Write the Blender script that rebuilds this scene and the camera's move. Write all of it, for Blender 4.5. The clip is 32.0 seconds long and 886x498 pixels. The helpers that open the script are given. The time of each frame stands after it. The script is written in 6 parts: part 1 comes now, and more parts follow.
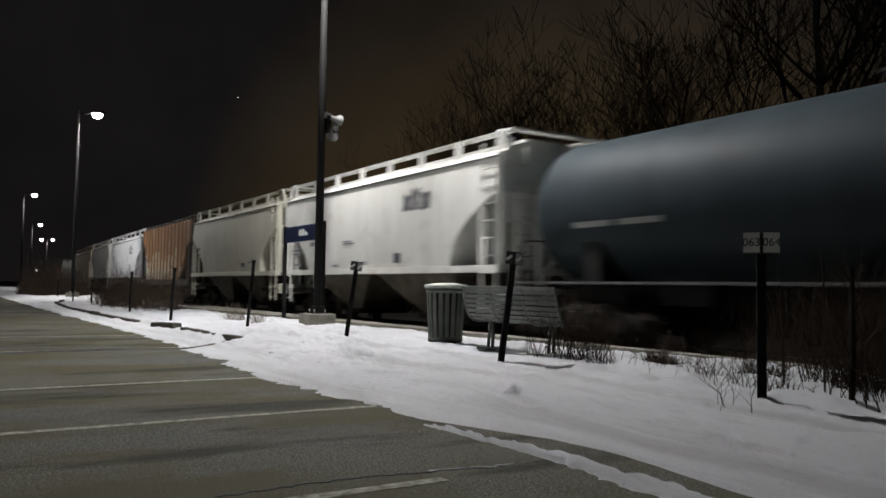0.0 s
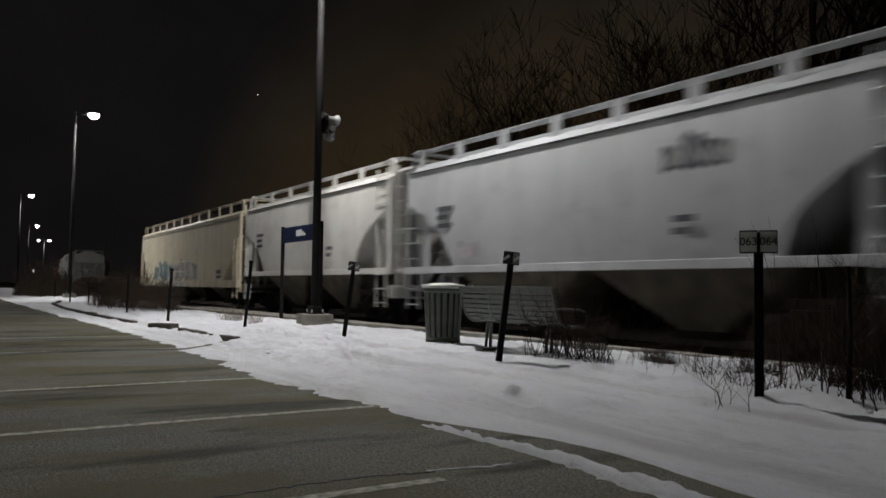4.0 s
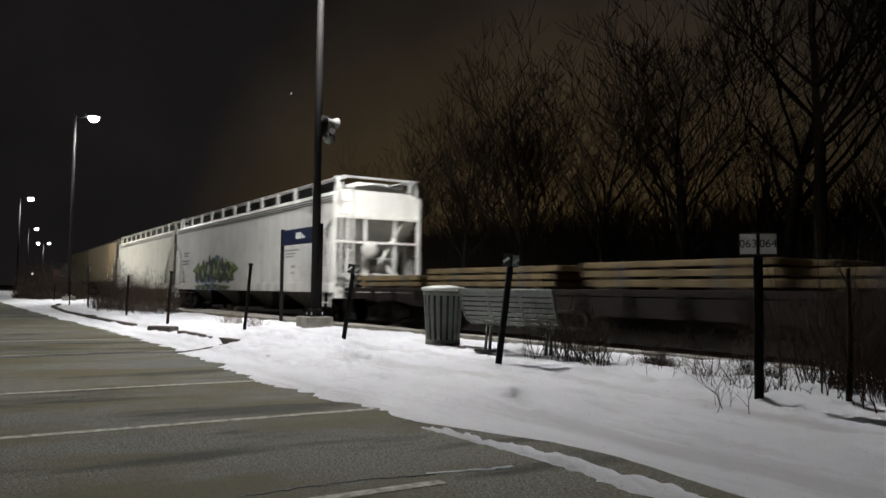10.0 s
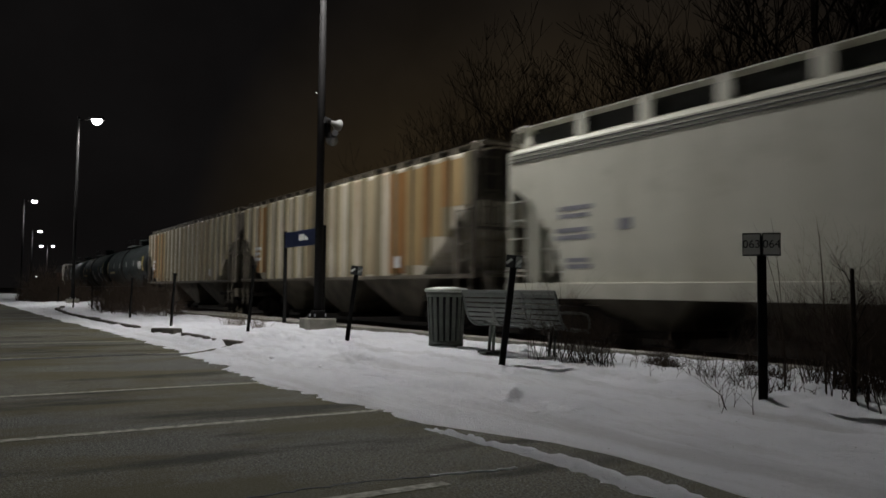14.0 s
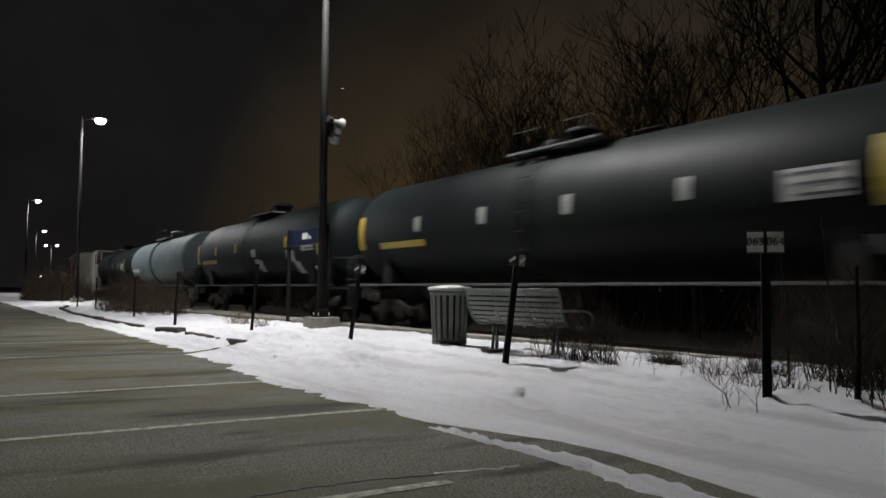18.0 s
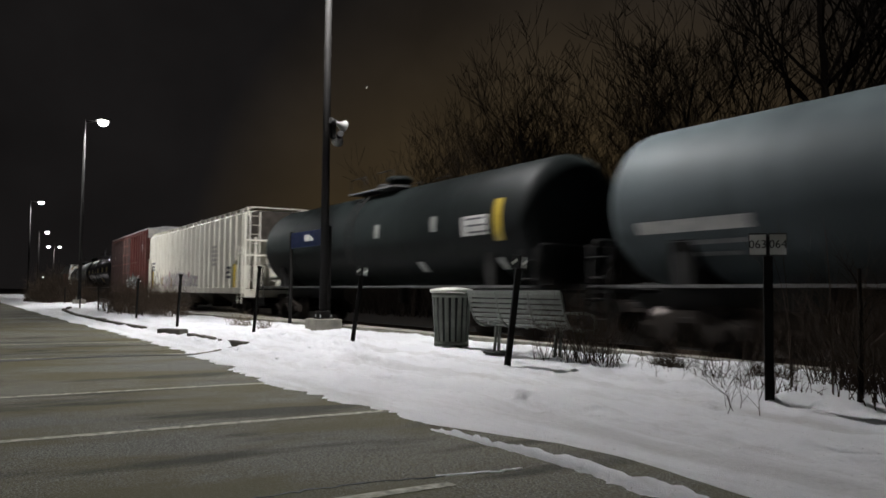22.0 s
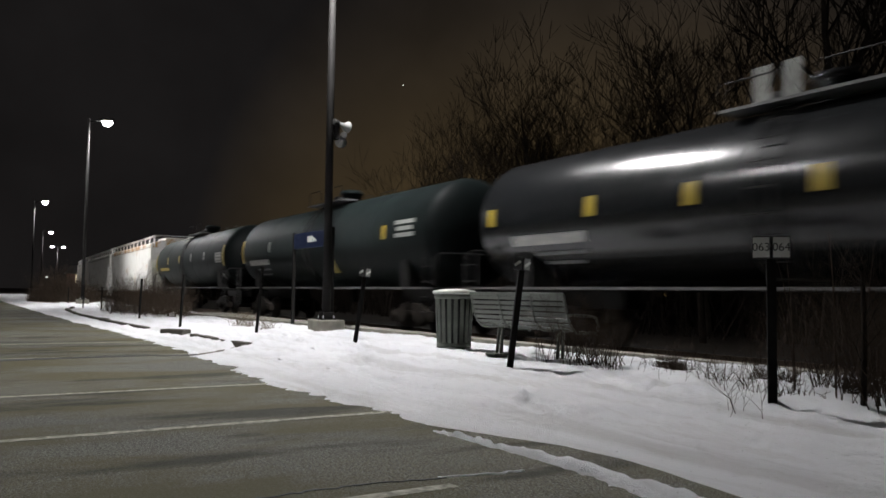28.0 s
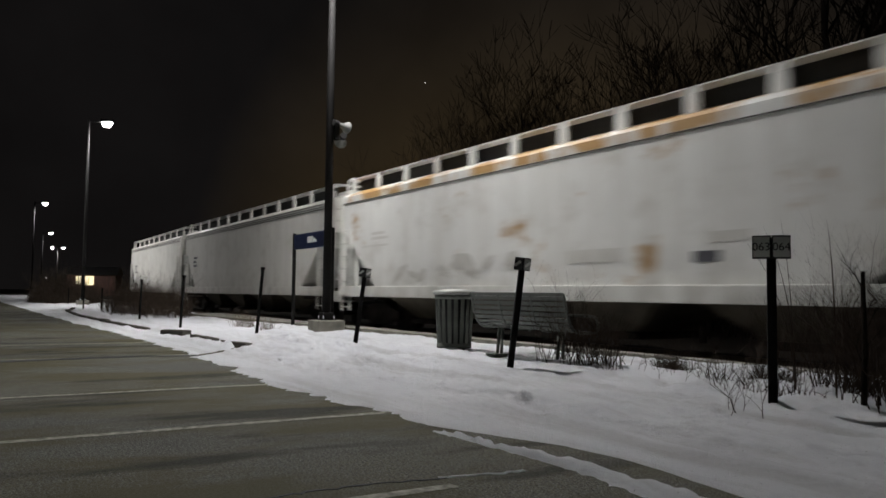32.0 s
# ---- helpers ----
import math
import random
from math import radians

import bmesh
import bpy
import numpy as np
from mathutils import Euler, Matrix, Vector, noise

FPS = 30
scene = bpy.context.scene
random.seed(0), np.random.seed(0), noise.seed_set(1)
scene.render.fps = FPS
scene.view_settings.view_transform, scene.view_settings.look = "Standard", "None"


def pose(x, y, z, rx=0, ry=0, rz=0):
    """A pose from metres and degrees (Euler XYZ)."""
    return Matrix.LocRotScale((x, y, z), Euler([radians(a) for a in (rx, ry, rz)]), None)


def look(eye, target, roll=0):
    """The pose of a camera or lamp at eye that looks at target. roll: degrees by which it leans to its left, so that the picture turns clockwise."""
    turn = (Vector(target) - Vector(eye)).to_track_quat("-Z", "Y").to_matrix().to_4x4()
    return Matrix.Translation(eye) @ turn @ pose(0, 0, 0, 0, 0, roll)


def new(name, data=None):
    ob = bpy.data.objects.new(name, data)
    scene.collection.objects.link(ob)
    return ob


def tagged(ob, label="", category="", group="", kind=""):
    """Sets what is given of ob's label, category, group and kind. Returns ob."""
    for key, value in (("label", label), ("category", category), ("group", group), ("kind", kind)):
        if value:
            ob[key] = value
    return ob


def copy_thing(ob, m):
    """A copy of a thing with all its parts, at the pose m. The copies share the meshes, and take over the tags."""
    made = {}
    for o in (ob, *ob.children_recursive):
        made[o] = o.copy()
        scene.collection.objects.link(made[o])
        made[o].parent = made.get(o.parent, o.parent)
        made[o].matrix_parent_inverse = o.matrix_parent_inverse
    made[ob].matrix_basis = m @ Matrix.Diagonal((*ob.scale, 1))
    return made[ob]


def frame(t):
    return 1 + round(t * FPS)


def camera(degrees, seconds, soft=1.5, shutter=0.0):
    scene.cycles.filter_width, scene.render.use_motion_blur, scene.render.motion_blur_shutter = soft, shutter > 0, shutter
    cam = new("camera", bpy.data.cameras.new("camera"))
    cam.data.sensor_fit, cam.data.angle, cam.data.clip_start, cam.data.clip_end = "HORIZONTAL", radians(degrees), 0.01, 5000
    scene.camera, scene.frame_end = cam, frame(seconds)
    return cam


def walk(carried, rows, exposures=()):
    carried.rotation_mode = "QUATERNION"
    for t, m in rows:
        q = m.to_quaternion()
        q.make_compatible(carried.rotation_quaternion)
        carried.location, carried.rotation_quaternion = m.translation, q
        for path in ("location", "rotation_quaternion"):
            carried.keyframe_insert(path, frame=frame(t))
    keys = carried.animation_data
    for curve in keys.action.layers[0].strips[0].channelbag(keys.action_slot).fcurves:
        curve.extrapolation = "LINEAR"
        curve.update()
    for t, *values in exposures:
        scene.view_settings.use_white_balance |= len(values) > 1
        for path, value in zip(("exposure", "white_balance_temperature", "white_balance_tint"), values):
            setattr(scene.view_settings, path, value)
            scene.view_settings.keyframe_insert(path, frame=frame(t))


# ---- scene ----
cam = camera(58.5, 32.0, soft=1.6, shutter=0.8)
EYE = (0.0, 0.0, 1.15)
# seconds, heading, pitch and roll in degrees of the hand-held camera
SWAY = (
    (0, 147.751, 2.776, 0.877), (0.5, 147.761, 2.772, 0.873), (1, 147.761, 2.719, 0.837), (1.5, 147.767, 2.715, 0.827),
    (2, 147.795, 2.719, 0.774), (2.5, 147.766, 2.711, 0.707), (3, 147.743, 2.771, 0.836), (3.5, 147.559, 2.801, 0.768),
    (5.5, 147.654, 2.747, 0.646), (6, 147.629, 2.802, 0.642), (6.5, 147.650, 2.806, 0.652), (7, 147.676, 2.826, 0.766),
    (7.5, 147.667, 2.887, 0.868), (8, 147.612, 2.903, 0.849), (8.5, 147.568, 2.931, 0.787), (9, 147.586, 2.907, 0.745),
    (9.5, 147.546, 2.938, 0.710), (10, 147.544, 2.960, 0.688), (10.5, 147.580, 2.964, 0.676),
    (11, 147.584, 2.957, 0.595), (11.5, 147.593, 2.976, 0.563), (12, 147.590, 2.991, 0.496),
    (12.5, 147.577, 2.968, 0.426), (13, 147.591, 3.047, 0.429), (13.5, 147.664, 3.043, 0.466),
    (14, 147.762, 3.057, 0.521), (14.5, 147.874, 2.982, 0.509), (16.5, 148.053, 2.902, 0.432),
    (17, 148.023, 2.894, 0.345), (17.5, 148.020, 2.895, 0.326), (18, 147.993, 2.943, 0.388),
    (18.5, 147.934, 2.992, 0.443), (19, 147.879, 2.998, 0.448), (19.5, 147.856, 3.019, 0.445),
    (20, 147.952, 3.008, 0.518), (20.5, 148.023, 3.019, 0.547), (21, 148.078, 3.030, 0.503),
    (21.5, 148.127, 3.042, 0.484), (22, 148.153, 3.092, 0.485), (22.5, 148.205, 3.104, 0.426),
    (23, 148.284, 3.106, 0.420), (23.5, 148.345, 3.090, 0.484), (24, 148.419, 3.123, 0.570),
    (24.5, 148.442, 3.142, 0.493), (25, 148.408, 3.111, 0.439), (25.5, 148.372, 3.090, 0.449),
    (27.5, 148.412, 3.187, 0.679), (28, 148.366, 3.194, 0.725), (28.5, 148.322, 3.206, 0.746),
    (29, 148.306, 3.243, 0.807), (29.5, 148.356, 3.205, 0.752), (30, 148.408, 3.200, 0.747),
    (30.5, 148.411, 3.200, 0.744), (31, 148.397, 3.202, 0.701), (31.5, 148.382, 3.195, 0.604),
    (32, 148.372, 3.214, 0.624),
)


def aim(heading, pitch, roll):
    a, b = radians(heading), radians(pitch)
    way = Vector((math.cos(b) * math.cos(a), math.cos(b) * math.sin(a), math.sin(b)))
    return look(EYE, Vector(EYE) + way, roll)


EXPOSURES = (
    (0, 0.2), (1, -0.15), (2, -0.15), (3, -0.15), (3.5, -0.15), (5.5, -0.3), (6, -0.3), (7, -0.2), (7.6, 0.3), (8, 0.7),
    (9, 0.6), (10, 0.55), (11, 0.3), (12, -0.4), (13, -0.45), (14, -0.45), (16.5, -0.4), (17, -0.3), (18, 0.4), (20, 0.45),
    (22, 0.5), (23, 0.4), (24, 0.35), (25, -0.2), (27.5, 0.5), (28, 0.6), (30, 0.5), (31, 0.45), (32, -0.15))
walk(cam, [(t, aim(h, p, r)) for t, h, p, r in SWAY], EXPOSURES)

# ---- world and lights ----
world = bpy.data.worlds.new("night_sky")
scene.world = world
world.use_nodes = True
wn, wl = world.node_tree.nodes, world.node_tree.links
wn.clear()
w_out, w_bg = wn.new("ShaderNodeOutputWorld"), wn.new("ShaderNodeBackground")
w_co, w_sep = wn.new("ShaderNodeTexCoord"), wn.new("ShaderNodeSeparateXYZ")
w_dot, w_az = wn.new("ShaderNodeVectorMath"), wn.new("ShaderNodeValToRGB")
w_el, w_mix = wn.new("ShaderNodeValToRGB"), wn.new("ShaderNodeMix")
w_dot.operation = "DOT_PRODUCT"
w_dot.inputs[1].default_value = Vector((-0.74, 0.67, 0.0)).normalized()
w_az.color_ramp.elements[0].position, w_az.color_ramp.elements[0].color = 0.88, (0, 0, 0, 1)
w_az.color_ramp.elements[1].position, w_az.color_ramp.elements[1].color = 1.0, (1, 1, 1, 1)
w_el.color_ramp.elements[0].position, w_el.color_ramp.elements[0].color = 0.0, (0.050, 0.0335, 0.0130, 1)
w_el.color_ramp.elements[1].position, w_el.color_ramp.elements[1].color = 0.5, (0.0135, 0.0115, 0.0105, 1)
mid = w_el.color_ramp.elements.new(0.16)
mid.color = (0.036, 0.0248, 0.0118, 1)
w_mix.data_type = "RGBA"
w_mix.inputs["A"].default_value = (0.0062, 0.0056, 0.0056, 1)
wl.new(w_co.outputs["Generated"], w_sep.inputs[0])
wl.new(w_co.outputs["Generated"], w_dot.inputs[0])
wl.new(w_dot.outputs["Value"], w_az.inputs[0])
wl.new(w_sep.outputs["Z"], w_el.inputs[0])
wl.new(w_az.outputs[0], w_mix.inputs["Factor"])
wl.new(w_el.outputs[0], w_mix.inputs["B"])
# thin uneven cloud under the town's glow
w_cloud, w_dim, w_mul = wn.new("ShaderNodeTexNoise"), wn.new("ShaderNodeMapRange"), wn.new("ShaderNodeVectorMath")
w_cloud.inputs["Scale"].default_value, w_cloud.inputs["Detail"].default_value = 5.0, 4.0
w_dim.inputs["From Min"].default_value, w_dim.inputs["From Max"].default_value = 0.3, 0.7
w_dim.inputs["To Min"].default_value, w_dim.inputs["To Max"].default_value = 0.72, 1.2
w_mul.operation = "SCALE"
wl.new(w_co.outputs["Generated"], w_cloud.inputs["Vector"])
wl.new(w_cloud.outputs["Fac"], w_dim.inputs["Value"])
wl.new(w_mix.outputs["Result"], w_mul.inputs[0])
wl.new(w_dim.outputs[0], w_mul.inputs["Scale"])
wl.new(w_mul.outputs[0], w_bg.inputs["Color"])
w_bg.inputs["Strength"].default_value = 1.0
wl.new(w_bg.outputs[0], w_out.inputs[0])

LAMP_COLOUR = (1.0, 0.985, 0.99)
# lamp poles: base x, y, height, heads as (dx, dy), watts a head, how far forward-throw heads tilt down in degrees
LAMP_POLES = (
    (-19.3, 8.32, 12.6, ((1.75, -0.75),), 7900, 0.0),
    (-58.0, 7.35, 12.6, ((0.3, 1.1),), 3000, None),
    (-117.0, 8.6, 12.6, ((0.3, 1.2),), 3000, None),
    (-176.0, 14.6, 12.4, ((0.3, 1.4),), 3000, None),
    (-236.0, 23.3, 12.4, ((0.6, 1.3), (-0.6, -1.3)), 3000, None),
    (-19.4, -5.6, 12.6, ((0.0, 1.15),), 1300, 18.0),
    # unseen lot lamp, added to brighten the distant cars' sides
    (-58.5, -5.9, 12.6, ((0.0, 1.15),), 13000, 18.0),
)

# ---- materials ----


class Nodes:
    """A node material under construction."""

    def __init__(self, name, rough=0.6, metal=0.0, spec=0.5):
        self.mat = bpy.data.materials.new(name)
        self.mat.use_nodes = True
        self.t = self.mat.node_tree
        self.n, self.l = self.t.nodes, self.t.links
        self.bsdf = self.n["Principled BSDF"]
        self.bsdf.inputs["Roughness"].default_value = rough
        self.bsdf.inputs["Metallic"].default_value = metal
        self.bsdf.inputs["Specular IOR Level"].default_value = spec
        self.co = self.n.new("ShaderNodeTexCoord").outputs["Object"]

    def scaled(self, scale):
        m = self.n.new("ShaderNodeMapping")
        m.inputs["Scale"].default_value = scale
        self.l.new(self.co, m.inputs["Vector"])
        return m.outputs[0]

    def noise(self, scale, detail=4.0, rough=0.55, stretch=(1, 1, 1)):
        t = self.n.new("ShaderNodeTexNoise")
        t.inputs["Scale"].default_value, t.inputs["Detail"].default_value = scale, detail
        t.inputs["Roughness"].default_value = rough
        self.l.new(self.scaled(stretch), t.inputs["Vector"])
        return t.outputs["Fac"]

    def ramp(self, fac, stops):
        r = self.n.new("ShaderNodeValToRGB")
        while len(r.color_ramp.elements) < len(stops):
            r.color_ramp.elements.new(0.5)
        for e, (p, c) in zip(r.color_ramp.elements, stops):
            e.position = p
            e.color = (*c, 1) if isinstance(c, tuple) else (c, c, c, 1)
        self.l.new(fac, r.inputs[0])
        return r.outputs[0]

    def mix(self, fac, a, b, kind="MIX"):
        m = self.n.new("ShaderNodeMix")
        m.data_type, m.blend_type = "RGBA", kind
        for key, v in (("Factor", fac), ("A", a), ("B", b)):
            if isinstance(v, tuple):
                m.inputs[key].default_value = (*v, 1)
            elif isinstance(v, (int, float)):
                m.inputs[key].default_value = v
            else:
                self.l.new(v, m.inputs[key])
        return m.outputs["Result"]

    def random(self, lo, hi):
        o = self.n.new("ShaderNodeObjectInfo").outputs["Random"]
        return self.ramp(o, ((0, lo), (1, hi)))

    def bump(self, fac, strength, distance):
        b = self.n.new("ShaderNodeBump")
        b.inputs["Strength"].default_value, b.inputs["Distance"].default_value = strength, distance
        self.l.new(fac, b.inputs["Height"])
        self.l.new(b.outputs[0], self.bsdf.inputs["Normal"])

    def done(self, colour, rough=None):
        if isinstance(colour, tuple):
            self.bsdf.inputs["Base Color"].default_value = (*colour, 1)
        else:
            self.l.new(colour, self.bsdf.inputs["Base Color"])
        if rough is not None:
            self.l.new(rough, self.bsdf.inputs["Roughness"])
        return self.mat


def plain(name, colour, rough=0.6, metal=0.0, vary=0.25, scale=6.0, bump=0.0, spec=0.5):
    """Paint or metal with blotches and fine grain."""
    n = Nodes(name, rough, metal, spec)
    lo, hi = tuple(c * (1 - vary) for c in colour), tuple(min(1, c * (1 + vary * 0.6)) for c in colour)
    c = n.ramp(n.noise(scale, 5), ((0.3, lo), (0.7, hi)))
    c = n.mix(n.ramp(n.noise(scale * 14, 3), ((0.35, 0.0), (0.75, 0.25))), c, lo)
    if bump:
        n.bump(n.noise(scale * 6, 4), 0.4, bump)
    return n.done(c, n.ramp(n.noise(scale * 2, 3), ((0.2, max(0.05, rough - 0.12)), (0.8, min(1, rough + 0.12)))))


def car_paint(name, colour, grime, rust=0.0, rust_colour=(0.30, 0.13, 0.05), rough=0.45, streak=0.5, rust_stretch=(1.4, 1, 0.30), top_rust=0.0, rust_span=(3.85, 4.1), rust_at=(0.44, 0.56), dents=0.03, spec=0.4, sheen=0.12):
    """Freight car paint: broad fading, vertical run-off streaks, road dirt and rust blooms."""
    n = Nodes(name, rough, 0.0, spec)
    fade = n.ramp(n.noise(0.45, 4), ((0.25, tuple(c * 0.82 for c in colour)), (0.75, colour)))
    run = n.ramp(n.noise(1.0, 5, 0.6, (2.6, 1, 0.16)), ((0.46, 0.0), (0.72, streak)))
    c = n.mix(run, fade, grime)
    dirt = n.ramp(n.noise(1.6, 6, 0.65), ((0.52, 0.0), (0.80, 0.55)))
    c = n.mix(dirt, c, grime)
    sep = n.n.new("ShaderNodeSeparateXYZ")
    n.l.new(n.co, sep.inputs[0])
    band = n.n.new("ShaderNodeMapRange")
    band.inputs["From Min"].default_value, band.inputs["From Max"].default_value = 1.0, 2.0
    band.inputs["To Min"].default_value, band.inputs["To Max"].default_value = 0.55, 0.0
    n.l.new(sep.outputs["Z"], band.inputs["Value"])
    splash = n.mix(1.0, band.outputs[0], n.ramp(n.noise(1.3, 5, 0.6, (1.5, 1, 0.7)), ((0.35, 0.15), (0.7, 1.0))), "MULTIPLY")
    c = n.mix(splash, c, tuple(0.5 * g for g in grime))
    if rust:
        r = n.ramp(n.noise(0.9, 6, 0.62, rust_stretch), ((0.62 - rust * 0.25, 0.0), (0.70 - rust * 0.12, 0.9)))
        c = n.mix(r, c, n.ramp(n.noise(7, 5), ((0.3, tuple(0.6 * x for x in rust_colour)), (0.7, rust_colour))))
    if top_rust:
        top = n.n.new("ShaderNodeMapRange")
        top.inputs["From Min"].default_value, top.inputs["From Max"].default_value = rust_span
        n.l.new(sep.outputs["Z"], top.inputs["Value"])
        spots = n.ramp(n.noise(1.0, 5, 0.6, (1.0, 1, 0.5)), ((rust_at[0], 0.0), (rust_at[1], top_rust)))
        f = n.mix(1.0, top.outputs[0], spots, "MULTIPLY")
        c = n.mix(f, c, rust_colour)
    if dents:
        n.bump(n.noise(0.8, 3), 0.25, dents)
    else:
        # upward-facing shell coloured lighter, painting in lamp light from above
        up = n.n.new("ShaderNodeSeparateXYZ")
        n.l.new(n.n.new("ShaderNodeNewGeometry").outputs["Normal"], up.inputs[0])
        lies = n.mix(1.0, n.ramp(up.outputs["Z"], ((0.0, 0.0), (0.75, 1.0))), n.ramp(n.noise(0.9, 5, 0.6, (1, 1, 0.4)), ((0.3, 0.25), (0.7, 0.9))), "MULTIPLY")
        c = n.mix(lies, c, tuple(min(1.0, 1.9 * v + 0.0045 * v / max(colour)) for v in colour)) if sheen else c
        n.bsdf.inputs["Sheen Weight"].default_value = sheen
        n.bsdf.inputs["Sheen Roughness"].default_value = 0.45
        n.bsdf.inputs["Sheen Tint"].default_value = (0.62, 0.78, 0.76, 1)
    lo, hi = (0.12, 0.2) if dents else (0.03, 0.05)
    return n.done(c, n.ramp(n.noise(2.0, 4), ((0.2, rough - lo), (0.8, rough + hi))))


def glow(name, colour, strength):
    n = Nodes(name)
    n.bsdf.inputs["Emission Color"].default_value = (*colour, 1)
    n.bsdf.inputs["Emission Strength"].default_value = strength
    return n.done((0.6, 0.6, 0.6))


def asphalt():
    n = Nodes("asphalt", 0.92, 0.0, 0.25)
    c = n.ramp(n.noise(0.22, 5, 0.6), ((0.40, (0.078, 0.077, 0.066)), (0.50, (0.100, 0.097, 0.074)), (0.62, (0.115, 0.106, 0.070))))
    c = n.mix(n.ramp(n.noise(14, 5, 0.75), ((0.46, 0.0), (0.58, 0.5))), c, (0.115, 0.112, 0.096))
    c = n.mix(n.ramp(n.noise(44, 3, 0.75), ((0.50, 0.0), (0.57, 0.85))), c, (0.024, 0.024, 0.020))
    c = n.mix(n.ramp(n.noise(62, 2, 0.7), ((0.55, 0.0), (0.60, 0.9))), c, (0.23, 0.23, 0.21))
    olive = n.ramp(n.noise(0.55, 5, 0.65, (1.0, 0.45, 1)), ((0.46, 0.0), (0.58, 0.8)))
    c = n.mix(olive, c, (0.075, 0.067, 0.030))
    wet = n.ramp(n.noise(0.5, 6, 0.62, (1.7, 0.4, 1)), ((0.54, 0.0), (0.62, 0.75)))
    c = n.mix(wet, c, (0.016, 0.015, 0.010))
    n.bump(n.noise(70, 3, 0.75), 1.0, 0.010)
    return n.done(c)


def snow():
    n = Nodes("snow", 0.55)
    c = n.ramp(n.noise(0.6, 5), ((0.3, (0.79, 0.80, 0.83)), (0.7, (0.89, 0.90, 0.92))))
    rut = n.ramp(n.noise(0.9, 6, 0.65, (0.16, 1.7, 1)), ((0.50, 0.0), (0.62, 0.6)))
    c = n.mix(rut, c, (0.60, 0.60, 0.60))
    c = n.mix(n.ramp(n.noise(4.5, 7, 0.72), ((0.64, 0.0), (0.76, 0.35))), c, (0.40, 0.37, 0.33))
    c = n.mix(n.ramp(n.noise(38, 3, 0.7), ((0.66, 0.0), (0.72, 0.7))), c, (0.13, 0.11, 0.09))
    c = n.mix(n.ramp(n.noise(1.6, 7, 0.7, (0.3, 2.2, 1)), ((0.54, 0.0), (0.70, 0.34))), c, (0.44, 0.41, 0.385))
    n.bump(n.noise(9, 9, 0.8), 1.0, 0.10)
    return n.done(c, n.ramp(n.noise(60, 2), ((0.3, 0.35), (0.7, 0.75))))


